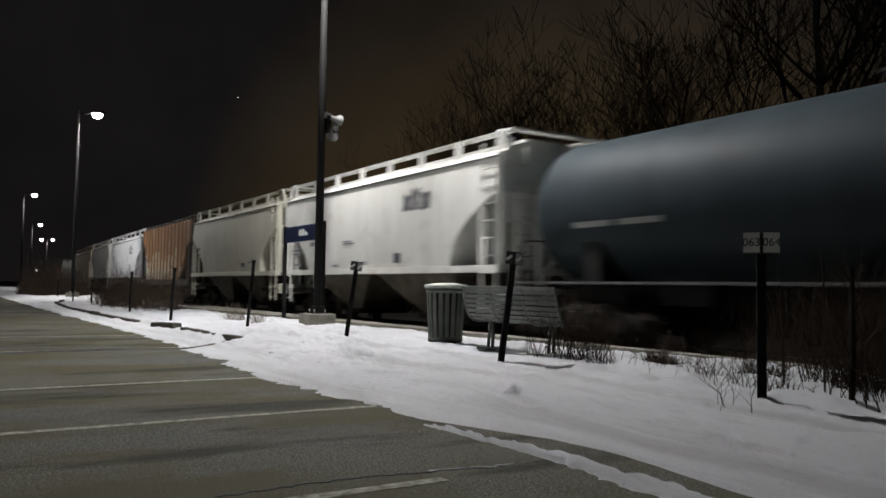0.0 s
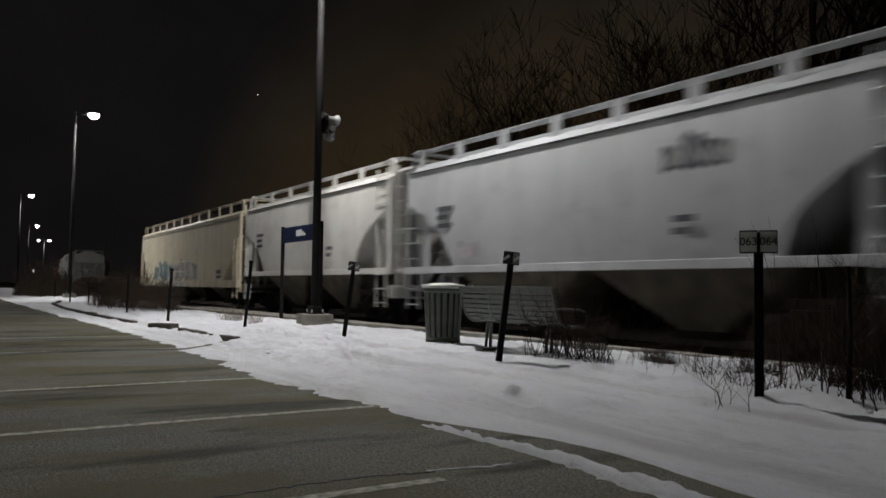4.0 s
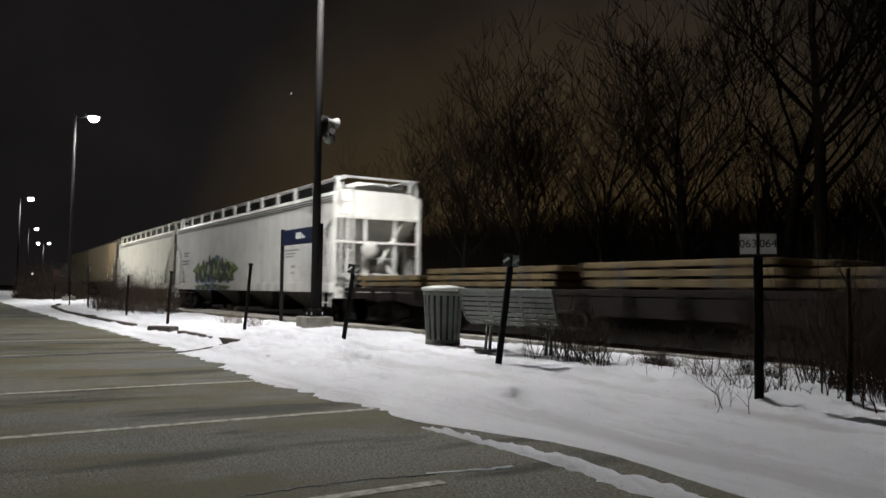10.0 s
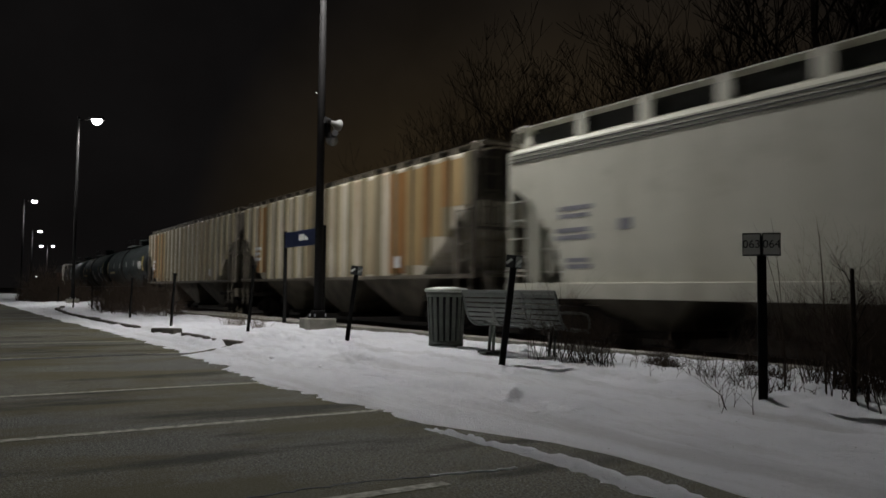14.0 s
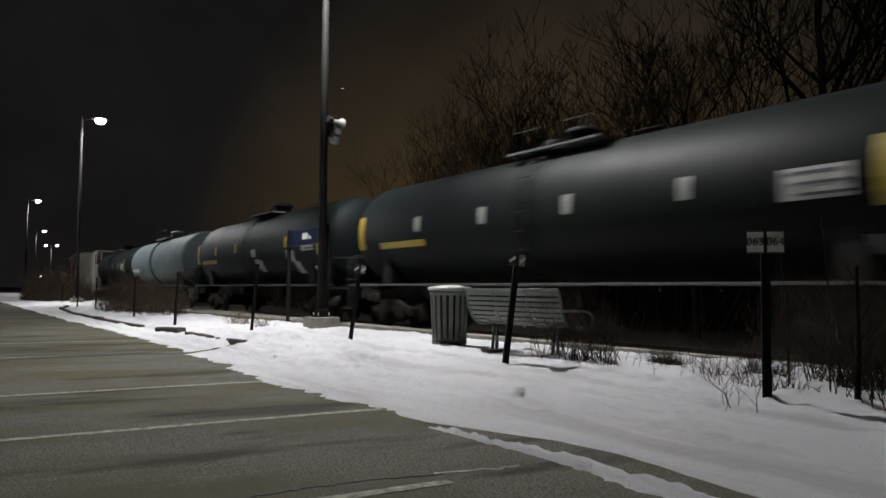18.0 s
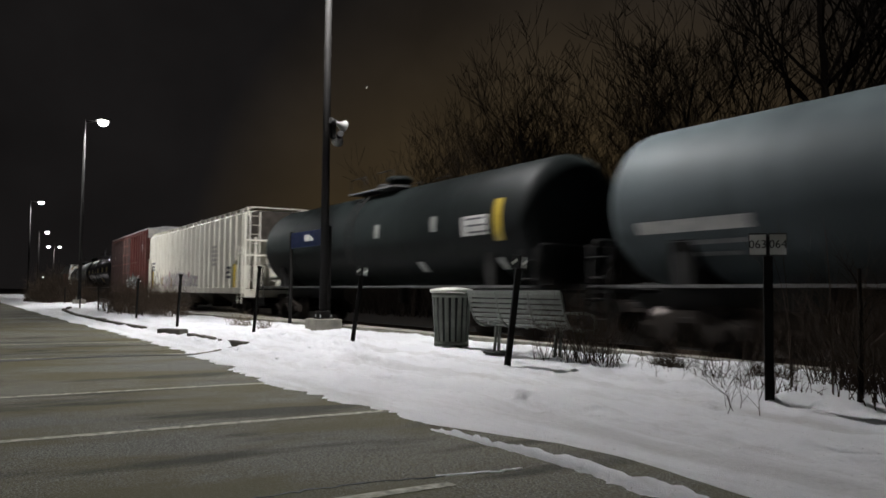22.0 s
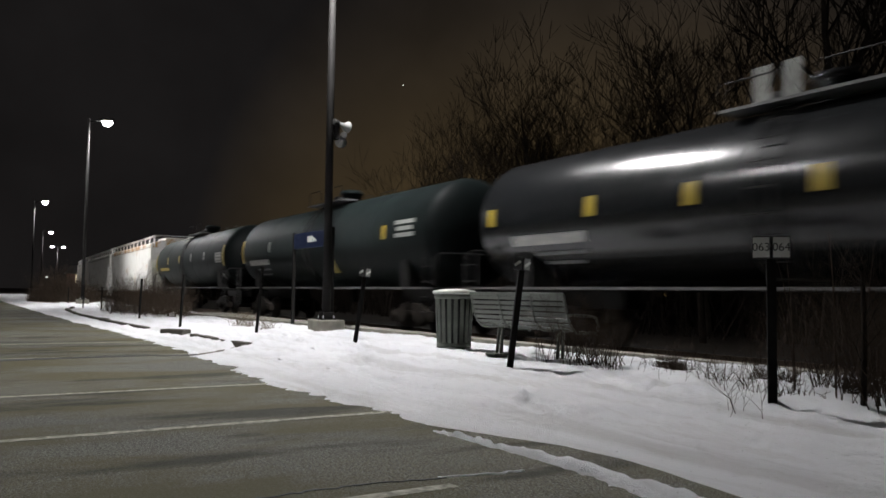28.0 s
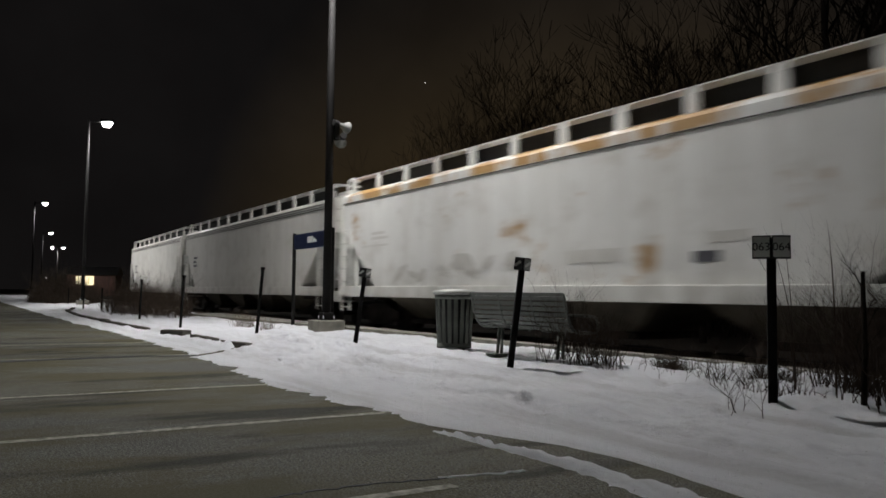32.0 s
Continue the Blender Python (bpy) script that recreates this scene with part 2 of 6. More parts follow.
M = {
    "asphalt": asphalt(),
    "snow": snow(),
    "line": plain("worn_line_paint", (0.33, 0.32, 0.26), 0.9, 0, 0.7, 14, spec=0.2),
    "concrete": plain("concrete", (0.22, 0.21, 0.175), 0.9, 0, 0.4, 3, 0.004),
    "kerb": plain("grimy_kerb_concrete", (0.075, 0.07, 0.058), 0.95, 0, 0.5, 4, 0.004, spec=0.2),
    "walk": plain("grimy_walkway_steel", (0.10, 0.10, 0.098), 0.7, 0.0, 0.4, 5, spec=0.3),
    "grating": plain("dull_steel_grating", (0.045, 0.045, 0.043), 0.8, 0.0, 0.3, 9, spec=0.2),
    "hedge": plain("hedge_twigs", (0.055, 0.041, 0.030), 0.95, 0, 0.5, 3, spec=0.1),
    "ballast": plain("ballast", (0.028, 0.026, 0.024), 0.95, 0, 0.6, 9, 0.03, spec=0.15),
    "soil": plain("soil", (0.022, 0.018, 0.014), 0.95, 0, 0.5, 2, 0.03, spec=0.15),
    "rail": plain("rail_steel", (0.22, 0.17, 0.13), 0.4, 0.8, 0.3, 4),
    "tie": plain("tie_wood", (0.025, 0.02, 0.016), 0.9, 0, 0.4, 8, 0.004),
    "pole": plain("bronze_pole_paint", (0.008, 0.0073, 0.0068), 0.75, 0.0, 0.2, 5, spec=0.15),
    "galvanised": plain("galvanised_steel", (0.42, 0.42, 0.42), 0.45, 0.7, 0.2, 6),
    "rust": car_paint("rusted_steel_panel", (0.41, 0.285, 0.125), (0.23, 0.135, 0.05), 0.0, rough=0.75, streak=0.9),
    "rust_dark": car_paint("deep_rusted_steel_panel", (0.30, 0.145, 0.04), (0.15, 0.075, 0.03), 0.0, rough=0.75, streak=0.9),
    "tan": car_paint("tan_stained_paint", (0.42, 0.35, 0.22), (0.22, 0.16, 0.09), 0.3, (0.28, 0.14, 0.05), rough=0.7, streak=0.9),
    "ledge_shade": plain("shaded_ledge", (0.05, 0.048, 0.042), 0.8),
    "black": plain("black_iron", (0.013, 0.0125, 0.012), 0.75, 0.0, 0.3, 5, spec=0.2),
    "truck": plain("truck_steel", (0.022, 0.018, 0.015), 0.85, 0.0, 0.5, 4, 0.004, spec=0.15),
    "wheel": plain("wheel_steel", (0.06, 0.05, 0.045), 0.55, 0.7, 0.3, 5),
    "bench": plain("grey_green_bench_paint", (0.10, 0.108, 0.092), 0.55, 0.1, 0.2, 6),
    "can": plain("grey_green_bin_paint", (0.10, 0.11, 0.09), 0.55, 0.1, 0.25, 6),
    "can_lid": plain("lit_bin_lid_paint", (0.42, 0.43, 0.39), 0.5, 0.1, 0.2, 6),
    "bin_dark": plain("bin_liner", (0.03, 0.03, 0.03), 0.8),
    "sign_white": plain("sign_white", (0.72, 0.72, 0.68), 0.45, 0, 0.1),
    "sign_black": plain("sign_black", (0.02, 0.02, 0.02), 0.5),
    "sign_blue": plain("sign_blue", (0.008, 0.016, 0.050), 0.4, 0, 0.15),
    "post": plain("sign_post_paint", (0.008, 0.0075, 0.007), 0.85, 0.0, 0.3, 7, spec=0.1),
    "speaker": plain("speaker_plastic", (0.17, 0.17, 0.16), 0.5, 0, 0.1),
    "bark": plain("bark", (0.020, 0.016, 0.013), 0.95, 0, 0.4, 6, 0.01, spec=0.05),
    "twig": plain("twig_bark", (0.050, 0.036, 0.026), 0.95, 0, 0.4, 9, spec=0.1),
    "straw": plain("dry_grass", (0.11, 0.085, 0.05), 0.9, 0, 0.4, 12),
    "lens": glow("lamp_lens", LAMP_COLOUR, 90.0),
    "window_light": glow("lit_window", (1.0, 0.84, 0.50), 2.0),
    "aircraft_light": glow("aircraft_light", (1.0, 0.95, 0.9), 4.0),
    "white_hopper": car_paint("white_hopper_paint", (0.78, 0.78, 0.73), (0.40, 0.38, 0.31), 0.0, streak=0.35),
    "pale_hopper": car_paint("pale_grey_hopper_paint", (0.66, 0.65, 0.60), (0.34, 0.32, 0.27), 0.0, streak=0.3),
    "olive_hopper": car_paint("greyed_ivory_hopper_paint", (0.53, 0.52, 0.43), (0.29, 0.27, 0.20), 0.0, streak=0.35),
    "silver_hopper": car_paint("silver_grey_hopper_paint", (0.50, 0.51, 0.51), (0.26, 0.26, 0.25), 0.0, streak=0.35),
    "bone": car_paint("faded_bone_paint", (0.50, 0.46, 0.34), (0.28, 0.22, 0.13), 0.1, (0.28, 0.14, 0.05), rough=0.7, streak=0.6),
    "cream_hopper": car_paint("cream_hopper_paint", (0.62, 0.56, 0.41), (0.33, 0.26, 0.16), 0.0),
    "rusty_white": car_paint("rust_stained_white_paint", (0.78, 0.78, 0.74), (0.40, 0.37, 0.31), 0.13, (0.42, 0.24, 0.075), streak=0.35, rust_stretch=(0.6, 1, 0.9), top_rust=0.95, rust_span=(3.76, 3.84), rust_at=(0.455, 0.53)),
    "grey_ribbed": car_paint("weathered_cream_paint", (0.60, 0.555, 0.44), (0.28, 0.22, 0.13), 0.22, (0.30, 0.17, 0.055), 0.6, 0.8, rust_stretch=(0.8, 1, 0.08)),
    "white_ribbed": car_paint("ivory_ribbed_paint", (0.76, 0.74, 0.64), (0.42, 0.37, 0.28), 0.0, streak=0.4),
    "orange": car_paint("rusted_tan_paint", (0.33, 0.27, 0.18), (0.15, 0.09, 0.05), 0.25, (0.25, 0.088, 0.022), 0.7, 0.8, top_rust=0.95, rust_span=(1.7, 3.0), rust_at=(0.34, 0.48)),
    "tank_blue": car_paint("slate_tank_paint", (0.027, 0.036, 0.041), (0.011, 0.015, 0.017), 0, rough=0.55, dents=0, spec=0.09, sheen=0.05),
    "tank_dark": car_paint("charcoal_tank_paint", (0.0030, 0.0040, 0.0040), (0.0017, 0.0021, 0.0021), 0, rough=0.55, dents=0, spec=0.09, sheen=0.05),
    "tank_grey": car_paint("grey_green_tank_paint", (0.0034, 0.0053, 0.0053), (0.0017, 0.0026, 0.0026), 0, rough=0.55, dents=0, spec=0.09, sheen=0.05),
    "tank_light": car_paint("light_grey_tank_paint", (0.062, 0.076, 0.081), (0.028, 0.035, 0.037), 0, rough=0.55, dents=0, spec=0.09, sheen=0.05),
    "tank_black": car_paint("gloss_black_tank_paint", (0.010, 0.011, 0.012), (0.012, 0.012, 0.012), 0, rough=0.2, dents=0, spec=0.45, sheen=0.0),
    "red": car_paint("faded_red_paint", (0.115, 0.026, 0.019), (0.026, 0.015, 0.013), 0.1, (0.16, 0.07, 0.04), 0.6, 0.7),
    "dark_red": car_paint("dark_red_paint", (0.038, 0.017, 0.014), (0.016, 0.011, 0.010), 0.1, (0.10, 0.05, 0.03), 0.7, 0.8),
    "brown": car_paint("brown_boxcar_paint", (0.15, 0.075, 0.055), (0.07, 0.045, 0.04), 0.1, (0.16, 0.07, 0.04), 0.65, 0.7),
    "flat": car_paint("flatcar_paint", (0.017, 0.011, 0.010), (0.009, 0.008, 0.007), 0.0, rough=0.85, spec=0.15),
    "grime": plain("grimy_underbody", (0.10, 0.085, 0.06), 0.8, 0, 0.6, 2.5),
    # end sheets darkened for shade; also the orange hopper's dark trim
    "end_shade_trim": plain("shaded_end_and_trim_steel", (0.05, 0.043, 0.036), 0.85, 0, 0.5, 3, spec=0.2),
    "olive_rib": car_paint("grimy_olive_rib_paint", (0.24, 0.205, 0.125), (0.12, 0.095, 0.055), 0.3, (0.27, 0.14, 0.045), 0.75, 0.8),
    "rust_rib": car_paint("rusted_rib_paint", (0.20, 0.105, 0.045), (0.10, 0.06, 0.035), 0.3, (0.26, 0.10, 0.03), 0.75, 0.8),
    "lumber": plain("weathered_lumber", (0.15, 0.11, 0.055), 0.9, 0, 0.6, 4, spec=0.2),
    "mark_yellow": plain("reflective_yellow", (0.34, 0.245, 0.028), 0.4, 0, 0.1),
    "mark_white": plain("stencil_white", (0.62, 0.62, 0.60), 0.5, 0, 0.2),
    "mark_pale": plain("dull_white_panel", (0.42, 0.42, 0.40), 0.6, 0, 0.3, 5),
    "mark_dim": plain("dirty_reflector", (0.28, 0.29, 0.27), 0.5, 0, 0.3),
    "mark_dark": plain("stencil_dark", (0.06, 0.06, 0.07), 0.6, 0, 0.2),
    "g_green": plain("graffiti_lime", (0.20, 0.31, 0.035), 0.5, 0, 0.3),
    "g_dark": plain("graffiti_dark", (0.010, 0.020, 0.012), 0.5, 0, 0.3),
    "g_lime_pale": plain("graffiti_pale_lime", (0.34, 0.45, 0.07), 0.5, 0, 0.3),
    "g_blue": plain("graffiti_blue", (0.035, 0.11, 0.36), 0.5, 0, 0.3),
    "g_rose": plain("graffiti_rose", (0.38, 0.22, 0.22), 0.5, 0, 0.3),
    "g_smoke_pale": plain("graffiti_faded_slate", (0.22, 0.22, 0.235), 0.6, 0, 0.4),
    "g_smoke": plain("graffiti_smoke", (0.13, 0.135, 0.135), 0.6, 0, 0.4),
    "emblem": plain("faded_emblem_paint", (0.50, 0.48, 0.43), 0.6, 0, 0.3),
    "g_sky": plain("graffiti_sky", (0.18, 0.28, 0.31), 0.5, 0, 0.3),
    "g_slate": plain("graffiti_slate", (0.34, 0.33, 0.33), 0.5, 0, 0.3),
    "g_teal": plain("graffiti_teal", (0.05, 0.115, 0.125), 0.5, 0, 0.3),
    "g_grey": plain("graffiti_grey", (0.20, 0.20, 0.22), 0.5, 0, 0.3),
    "g_pink": plain("graffiti_mauve", (0.46, 0.38, 0.40), 0.5, 0, 0.3),
}

# ---- mesh helpers ----


def box(bm, x0, x1, y0, y1, z0, z1, m=None, bevel=0.0):
    """A box given by its limits, turned by m, with small bevels if wanted."""
    vs = [bm.verts.new(Vector(p) if m is None else m @ Vector(p)) for p in
          ((x0, y0, z0), (x1, y0, z0), (x1, y1, z0), (x0, y1, z0), (x0, y0, z1), (x1, y0, z1), (x1, y1, z1), (x0, y1, z1))]
    fs = [bm.faces.new([vs[i] for i in f]) for f in
          ((0, 3, 2, 1), (4, 5, 6, 7), (0, 1, 5, 4), (1, 2, 6, 5), (2, 3, 7, 6), (3, 0, 4, 7))]
    if bevel:
        bmesh.ops.bevel(bm, geom=list({e for f in fs for e in f.edges}), offset=bevel, segments=2, affect="EDGES", profile=0.5)
    return bm


def tube(bm, a, b, r0, r1=None, seg=8, cap=True):
    """A tapered round bar from a to b."""
    a, b = Vector(a), Vector(b)
    r1 = r0 if r1 is None else r1
    q = (b - a).to_track_quat("Z", "Y")
    rings = []
    for p, r in ((a, r0), (b, r1)):
        rings.append([bm.verts.new(p + q @ Vector((r * math.cos(k * math.tau / seg), r * math.sin(k * math.tau / seg), 0))) for k in range(seg)])
    for k in range(seg):
        f = bm.faces.new((rings[0][k], rings[0][(k + 1) % seg], rings[1][(k + 1) % seg], rings[1][k]))
        f.smooth = seg > 5
    if cap:
        bm.faces.new(rings[0][::-1])
        bm.faces.new(rings[1])
    return bm


def prism(bm, outline, axis, lo, hi):
    """A flat outline of (u, v) pairs drawn out along x, y or z."""
    def at(u, v, w):
        return {"x": (w, u, v), "y": (u, w, v), "z": (u, v, w)}[axis]
    a = [bm.verts.new(at(u, v, lo)) for u, v in outline]
    b = [bm.verts.new(at(u, v, hi)) for u, v in outline]
    n = len(outline)
    for k in range(n):
        bm.faces.new((a[k], a[(k + 1) % n], b[(k + 1) % n], b[k]))
    bm.faces.new(a[::-1])
    bm.faces.new(b)
    bmesh.ops.recalc_face_normals(bm, faces=bm.faces)
    return bm


def lathe(bm, profile, seg=20, axis="z", centre=(0, 0, 0)):
    """A round body from (radius, height) pairs."""
    rings = []
    for r, h in profile:
        ring = []
        for k in range(seg):
            c, s = r * math.cos(k * math.tau / seg), r * math.sin(k * math.tau / seg)
            p = {"z": (c, s, h), "x": (h, c, s), "y": (s, h, c)}[axis]
            ring.append(bm.verts.new(Vector(p) + Vector(centre)))
        rings.append(ring)
    for a, b in zip(rings, rings[1:]):
        for k in range(seg):
            f = bm.faces.new((a[k], a[(k + 1) % seg], b[(k + 1) % seg], b[k]))
            f.smooth = True
    bm.faces.new(rings[0][::-1])
    bm.faces.new(rings[-1])
    bmesh.ops.recalc_face_normals(bm, faces=bm.faces)
    return bm


def sweep(bm, points, r, seg=6):
    """One bent round bar through the points."""
    pts = [Vector(p) for p in points]
    prev = None
    for k, p in enumerate(pts):
        d = (pts[min(k + 1, len(pts) - 1)] - pts[max(k - 1, 0)]).normalized()
        q = d.to_track_quat("Z", "Y")
        ring = [bm.verts.new(p + q @ Vector((r * math.cos(w * math.tau / seg), r * math.sin(w * math.tau / seg), 0))) for w in range(seg)]
        if prev:
            shift = min(range(seg), key=lambda s: sum((prev[i].co - ring[(i + s) % seg].co).length for i in range(seg)))
            ring = [ring[(i + shift) % seg] for i in range(seg)]
            for i in range(seg):
                f = bm.faces.new((prev[i], prev[(i + 1) % seg], ring[(i + 1) % seg], ring[i]))
                f.smooth = True
        else:
            bm.faces.new(ring[::-1])
        prev = ring
    bm.faces.new(prev)
    bmesh.ops.recalc_face_normals(bm, faces=bm.faces)
    return bm


def as_mesh(name, bm, material):
    me = bpy.data.meshes.new(name)
    bm.to_mesh(me)
    bm.free()
    me.materials.append(M[material] if isinstance(material, str) else material)
    return me


def part(name, bm, material, parent, label="", at=None):
    """Links a bmesh, or a mesh made before, as one part under a thing."""
    me = as_mesh(name, bm, material) if isinstance(bm, bmesh.types.BMesh) else bm
    ob = new(name, me)
    ob.parent = parent
    if at is not None:
        ob.matrix_basis = at
    return tagged(ob, label) if label else ob


def thing(name, label, category, m=None, group="", kind=""):
    ob = tagged(new(name), label, category, group, kind)
    if m is not None:
        ob.matrix_basis = m
    return ob


def solid(name, bm, material, label, category, kind="", group=""):
    return tagged(new(name, as_mesh(name, bm, material)), label, category, group, kind)


def B():
    return bmesh.new()


def writing(name, text, size, material, parent, at, label=""):
    """Raised letters in the built-in font."""
    cu = bpy.data.curves.new(name, "FONT")
    cu.body, cu.size, cu.extrude, cu.align_x, cu.align_y = text, size, 0.003, "CENTER", "CENTER"
    tmp = new(name, cu)
    me = bpy.data.meshes.new_from_object(tmp.evaluated_get(bpy.context.evaluated_depsgraph_get()))
    bpy.data.objects.remove(tmp)
    me.materials.clear()
    me.materials.append(M[material])
    return part(name, me, None, parent, label, at)


# ---- the lie of the land ----
RAIL_Z = 0.05
TRACK_Y = 11.6


def track_y(x):
    """The track's middle line: straight past the platform, a gentle bend further off."""
    d = min(0.0, x + 10.0)
    if d > -80.0:
        return TRACK_Y + 0.0003 * d * d
    u = min(-80.0 - d, 80.0)
    return TRACK_Y + 1.92 + 0.048 * u + 0.0007 * u * u + 0.16 * max(0.0, -160.0 - d)


def track_turn(x):
    return math.atan((track_y(x + 0.5) - track_y(x - 0.5)))


def ease(a, b, v):
    t = max(0.0, min(1.0, (v - a) / (b - a)))
    return t * t * (3 - 2 * t)


PRINTS = [(random.Random(k).uniform(-18.5, -9.5), random.Random(k + 500).uniform(4.3, 8.0), random.Random(k + 900).uniform(0.10, 0.24)) for k in range(26)]
PRINTS += [(-10.5, 5.25, 0.2), (-10.9, 5.38, 0.17), (-11.3, 5.3, 0.15), (-11.7, 5.65, 0.2), (-12.3, 6.0, 0.2), (-12.8, 6.3, 0.17), (-13.4, 6.2, 0.2)]
PRINTS += [(-15.2 + 0.33 * k, 6.1 + 0.16 * math.sin(k * 2.1), 0.13) for k in range(9)]


EDGE = ((-150, 3.4), (-60, 3.4), (-31, 3.5), (-18.2, 3.72), (-11.85, 3.52), (-8.9, 3.32), (-7.0, 3.43), (-5.8, 3.60), (-4.7, 3.95), (-4.0, 4.0), (-3.5, 3.95), (-3.0, 3.86), (3, 3.9))


def along(table, x):
    """Straight lines between the (x, value) pairs of a table."""
    for (a, p), (b, q) in zip(table, table[1:]):
        if x <= b:
            return p + (q - p) * max(0.0, (x - a) / (b - a))
    return table[-1][1]


def snow_edge(x):
    """Where the thin edge of the snow bank meets the asphalt."""
    wild = ease(-5.6, -7.0, x)
    return (along(EDGE, x) + (0.03 + 0.13 * wild) * noise.noise((x * 0.8, 3.1, 0)) + (0.03 + 0.13 * wild) * noise.noise((x * 3.1, 7.7, 0))
            + 0.10 * noise.noise((x * 8.5, 1.7, 0)) * wild)


CHANNEL = ((-14.2, 3.3), (-14.35, 3.9), (-14.9, 4.35), (-15.9, 5.0), (-16.7, 5.5), (-17.4, 6.05), (-18.05, 6.8))


def from_channel(x, y):
    """How far a place lies from the channel through the bank."""
    best = 9.0
    for (ax, ay), (bx, by) in zip(CHANNEL, CHANNEL[1:]):
        dx, dy = bx - ax, by - ay
        t = max(0.0, min(1.0, ((x - ax) * dx + (y - ay) * dy) / (dx * dx + dy * dy)))
        best = min(best, math.hypot(x - ax - t * dx, y - ay - t * dy))
    return best


def snow_height(x, y):
    e = snow_edge(x)
    h = 0.014 + 0.022 * ease(e, e + 0.6, y) + 0.10 * ease(e + 0.2, e + 2.4, y)
    k = ease(e, e + 1.0, y)
    h += k * (0.055 * noise.noise((x * 0.7, y * 0.9, 0)) + 0.040 * noise.noise((x * 2.1, y * 2.6, 5)) + 0.023 * noise.noise((x * 5.3, y * 6.3, 9)) + 0.018 * noise.noise((x * 11, y * 12, 3)))
    # tyre rut along the bank
    h -= 0.030 * k * math.exp(-((y - 4.75 - 0.04 * (x + 5)) / 0.11) ** 2)
    h -= 0.030 * k * math.exp(-((y - 5.55 - 0.05 * (x + 5)) / 0.09) ** 2) * (0.6 + 0.8 * noise.noise((x * 0.6, 2, 2)))
    h += 0.030 * k * math.exp(-((y - 5.02 - 0.04 * (x + 5)) / 0.14) ** 2) * (0.6 + noise.noise((x * 0.9, 8, 2)))
    for px, py, ps in PRINTS:
        if abs(x - px) < 0.6 and abs(y - py) < 0.6:
            q = ((x - px) ** 2 + (y - py) ** 2 * 2.2) / (ps * ps)
            h += k * 0.085 * (0.6 * math.exp(-((q - 1.6) ** 2) * 1.4) - math.exp(-q * 1.8))
    # narrow channel through the bank from the lamp footing down to the lot
    if -18.8 < x < -13.6:
        d = from_channel(x, y)
        h += (-0.03 - h) * math.exp(-(d / (0.20 + 0.05 * noise.noise((x * 3, y * 3, 2)))) ** 4)
    # lumpy drift among the brush, and one thrown lump
    e2 = ease(6.2, 7.0, y) * ease(-9.5, -8.0, x)
    h += e2 * (0.07 * noise.noise((x * 1.9, y * 2.1, 3)) + 0.045 * noise.noise((x * 4.6, y * 4.8, 6)) + 0.03)
    if abs(x + 6.3) < 0.4 and abs(y - 4.83) < 0.4:
        h += 0.075 * math.exp(-(((x + 6.3) / 0.075) ** 2 + ((y - 4.83) / 0.065) ** 2) ** 1.5)
    # bare soil scrape
    h -= 0.16 * math.exp(-((y - 5.30 - 0.15 * (x + 3.0)) / 0.09) ** 2) * ease(-3.55, -3.2, x)
    # thin ragged edge on the asphalt
    h = -0.04 + (h + 0.04) * ease(e - 0.06, e + 0.09, y)
    # ridge thrown up by the plough, apart from the bank by a melted band
    if x > -6.2:
        c = along(((-6.2, 3.42), (-5.5, 3.47), (-4.5, 3.53), (-4.0, 3.57), (-3.5, 3.54), (-1.5, 3.50)), x) + 0.02 * noise.noise((x * 4.5, 2.2, 0)) + 0.02 * noise.noise((x * 13, 5.5, 0))
        w = along(((-6.2, 0.018), (-4.9, 0.028), (-4.5, 0.045), (-4.2, 0.065), (-3.8, 0.095), (-3.3, 0.135), (-1.5, 0.17)), x) * (1 + 0.3 * noise.noise((x * 3.3, 1, 1)) + 0.45 * noise.noise((x * 11, y * 5, 1)) + 0.25 * noise.noise((x * 27, y * 9, 1)))
        h = max(h, -0.04 + 0.085 * ease(-6.2, -5.3, x) * math.exp(-(abs(y - c) / max(w, 0.01)) ** 4) * (1 + 0.35 * noise.noise((x * 6, y * 6, 1))))
    return h


def ground_z(x, y):
    return max(0.0, snow_height(x, y))


def grid_mesh(name, xs, ys, height, material):
    nx, ny = len(xs), len(ys)
    verts = [(x, y, height(x, y)) for x in xs for y in ys]
    faces = [(i * ny + j, (i + 1) * ny + j, (i + 1) * ny + j + 1, i * ny + j + 1) for i in range(nx - 1) for j in range(ny - 1)]
    me = bpy.data.meshes.new(name)
    me.from_pydata(verts, [], faces)
    me.polygons.foreach_set("use_smooth", [True] * len(faces))
    me.materials.append(M[material])
    return new(name, me)


def spread(a, b, n, power=1.0):
    return [a + (b - a) * (k / n) ** power for k in range(n + 1)]


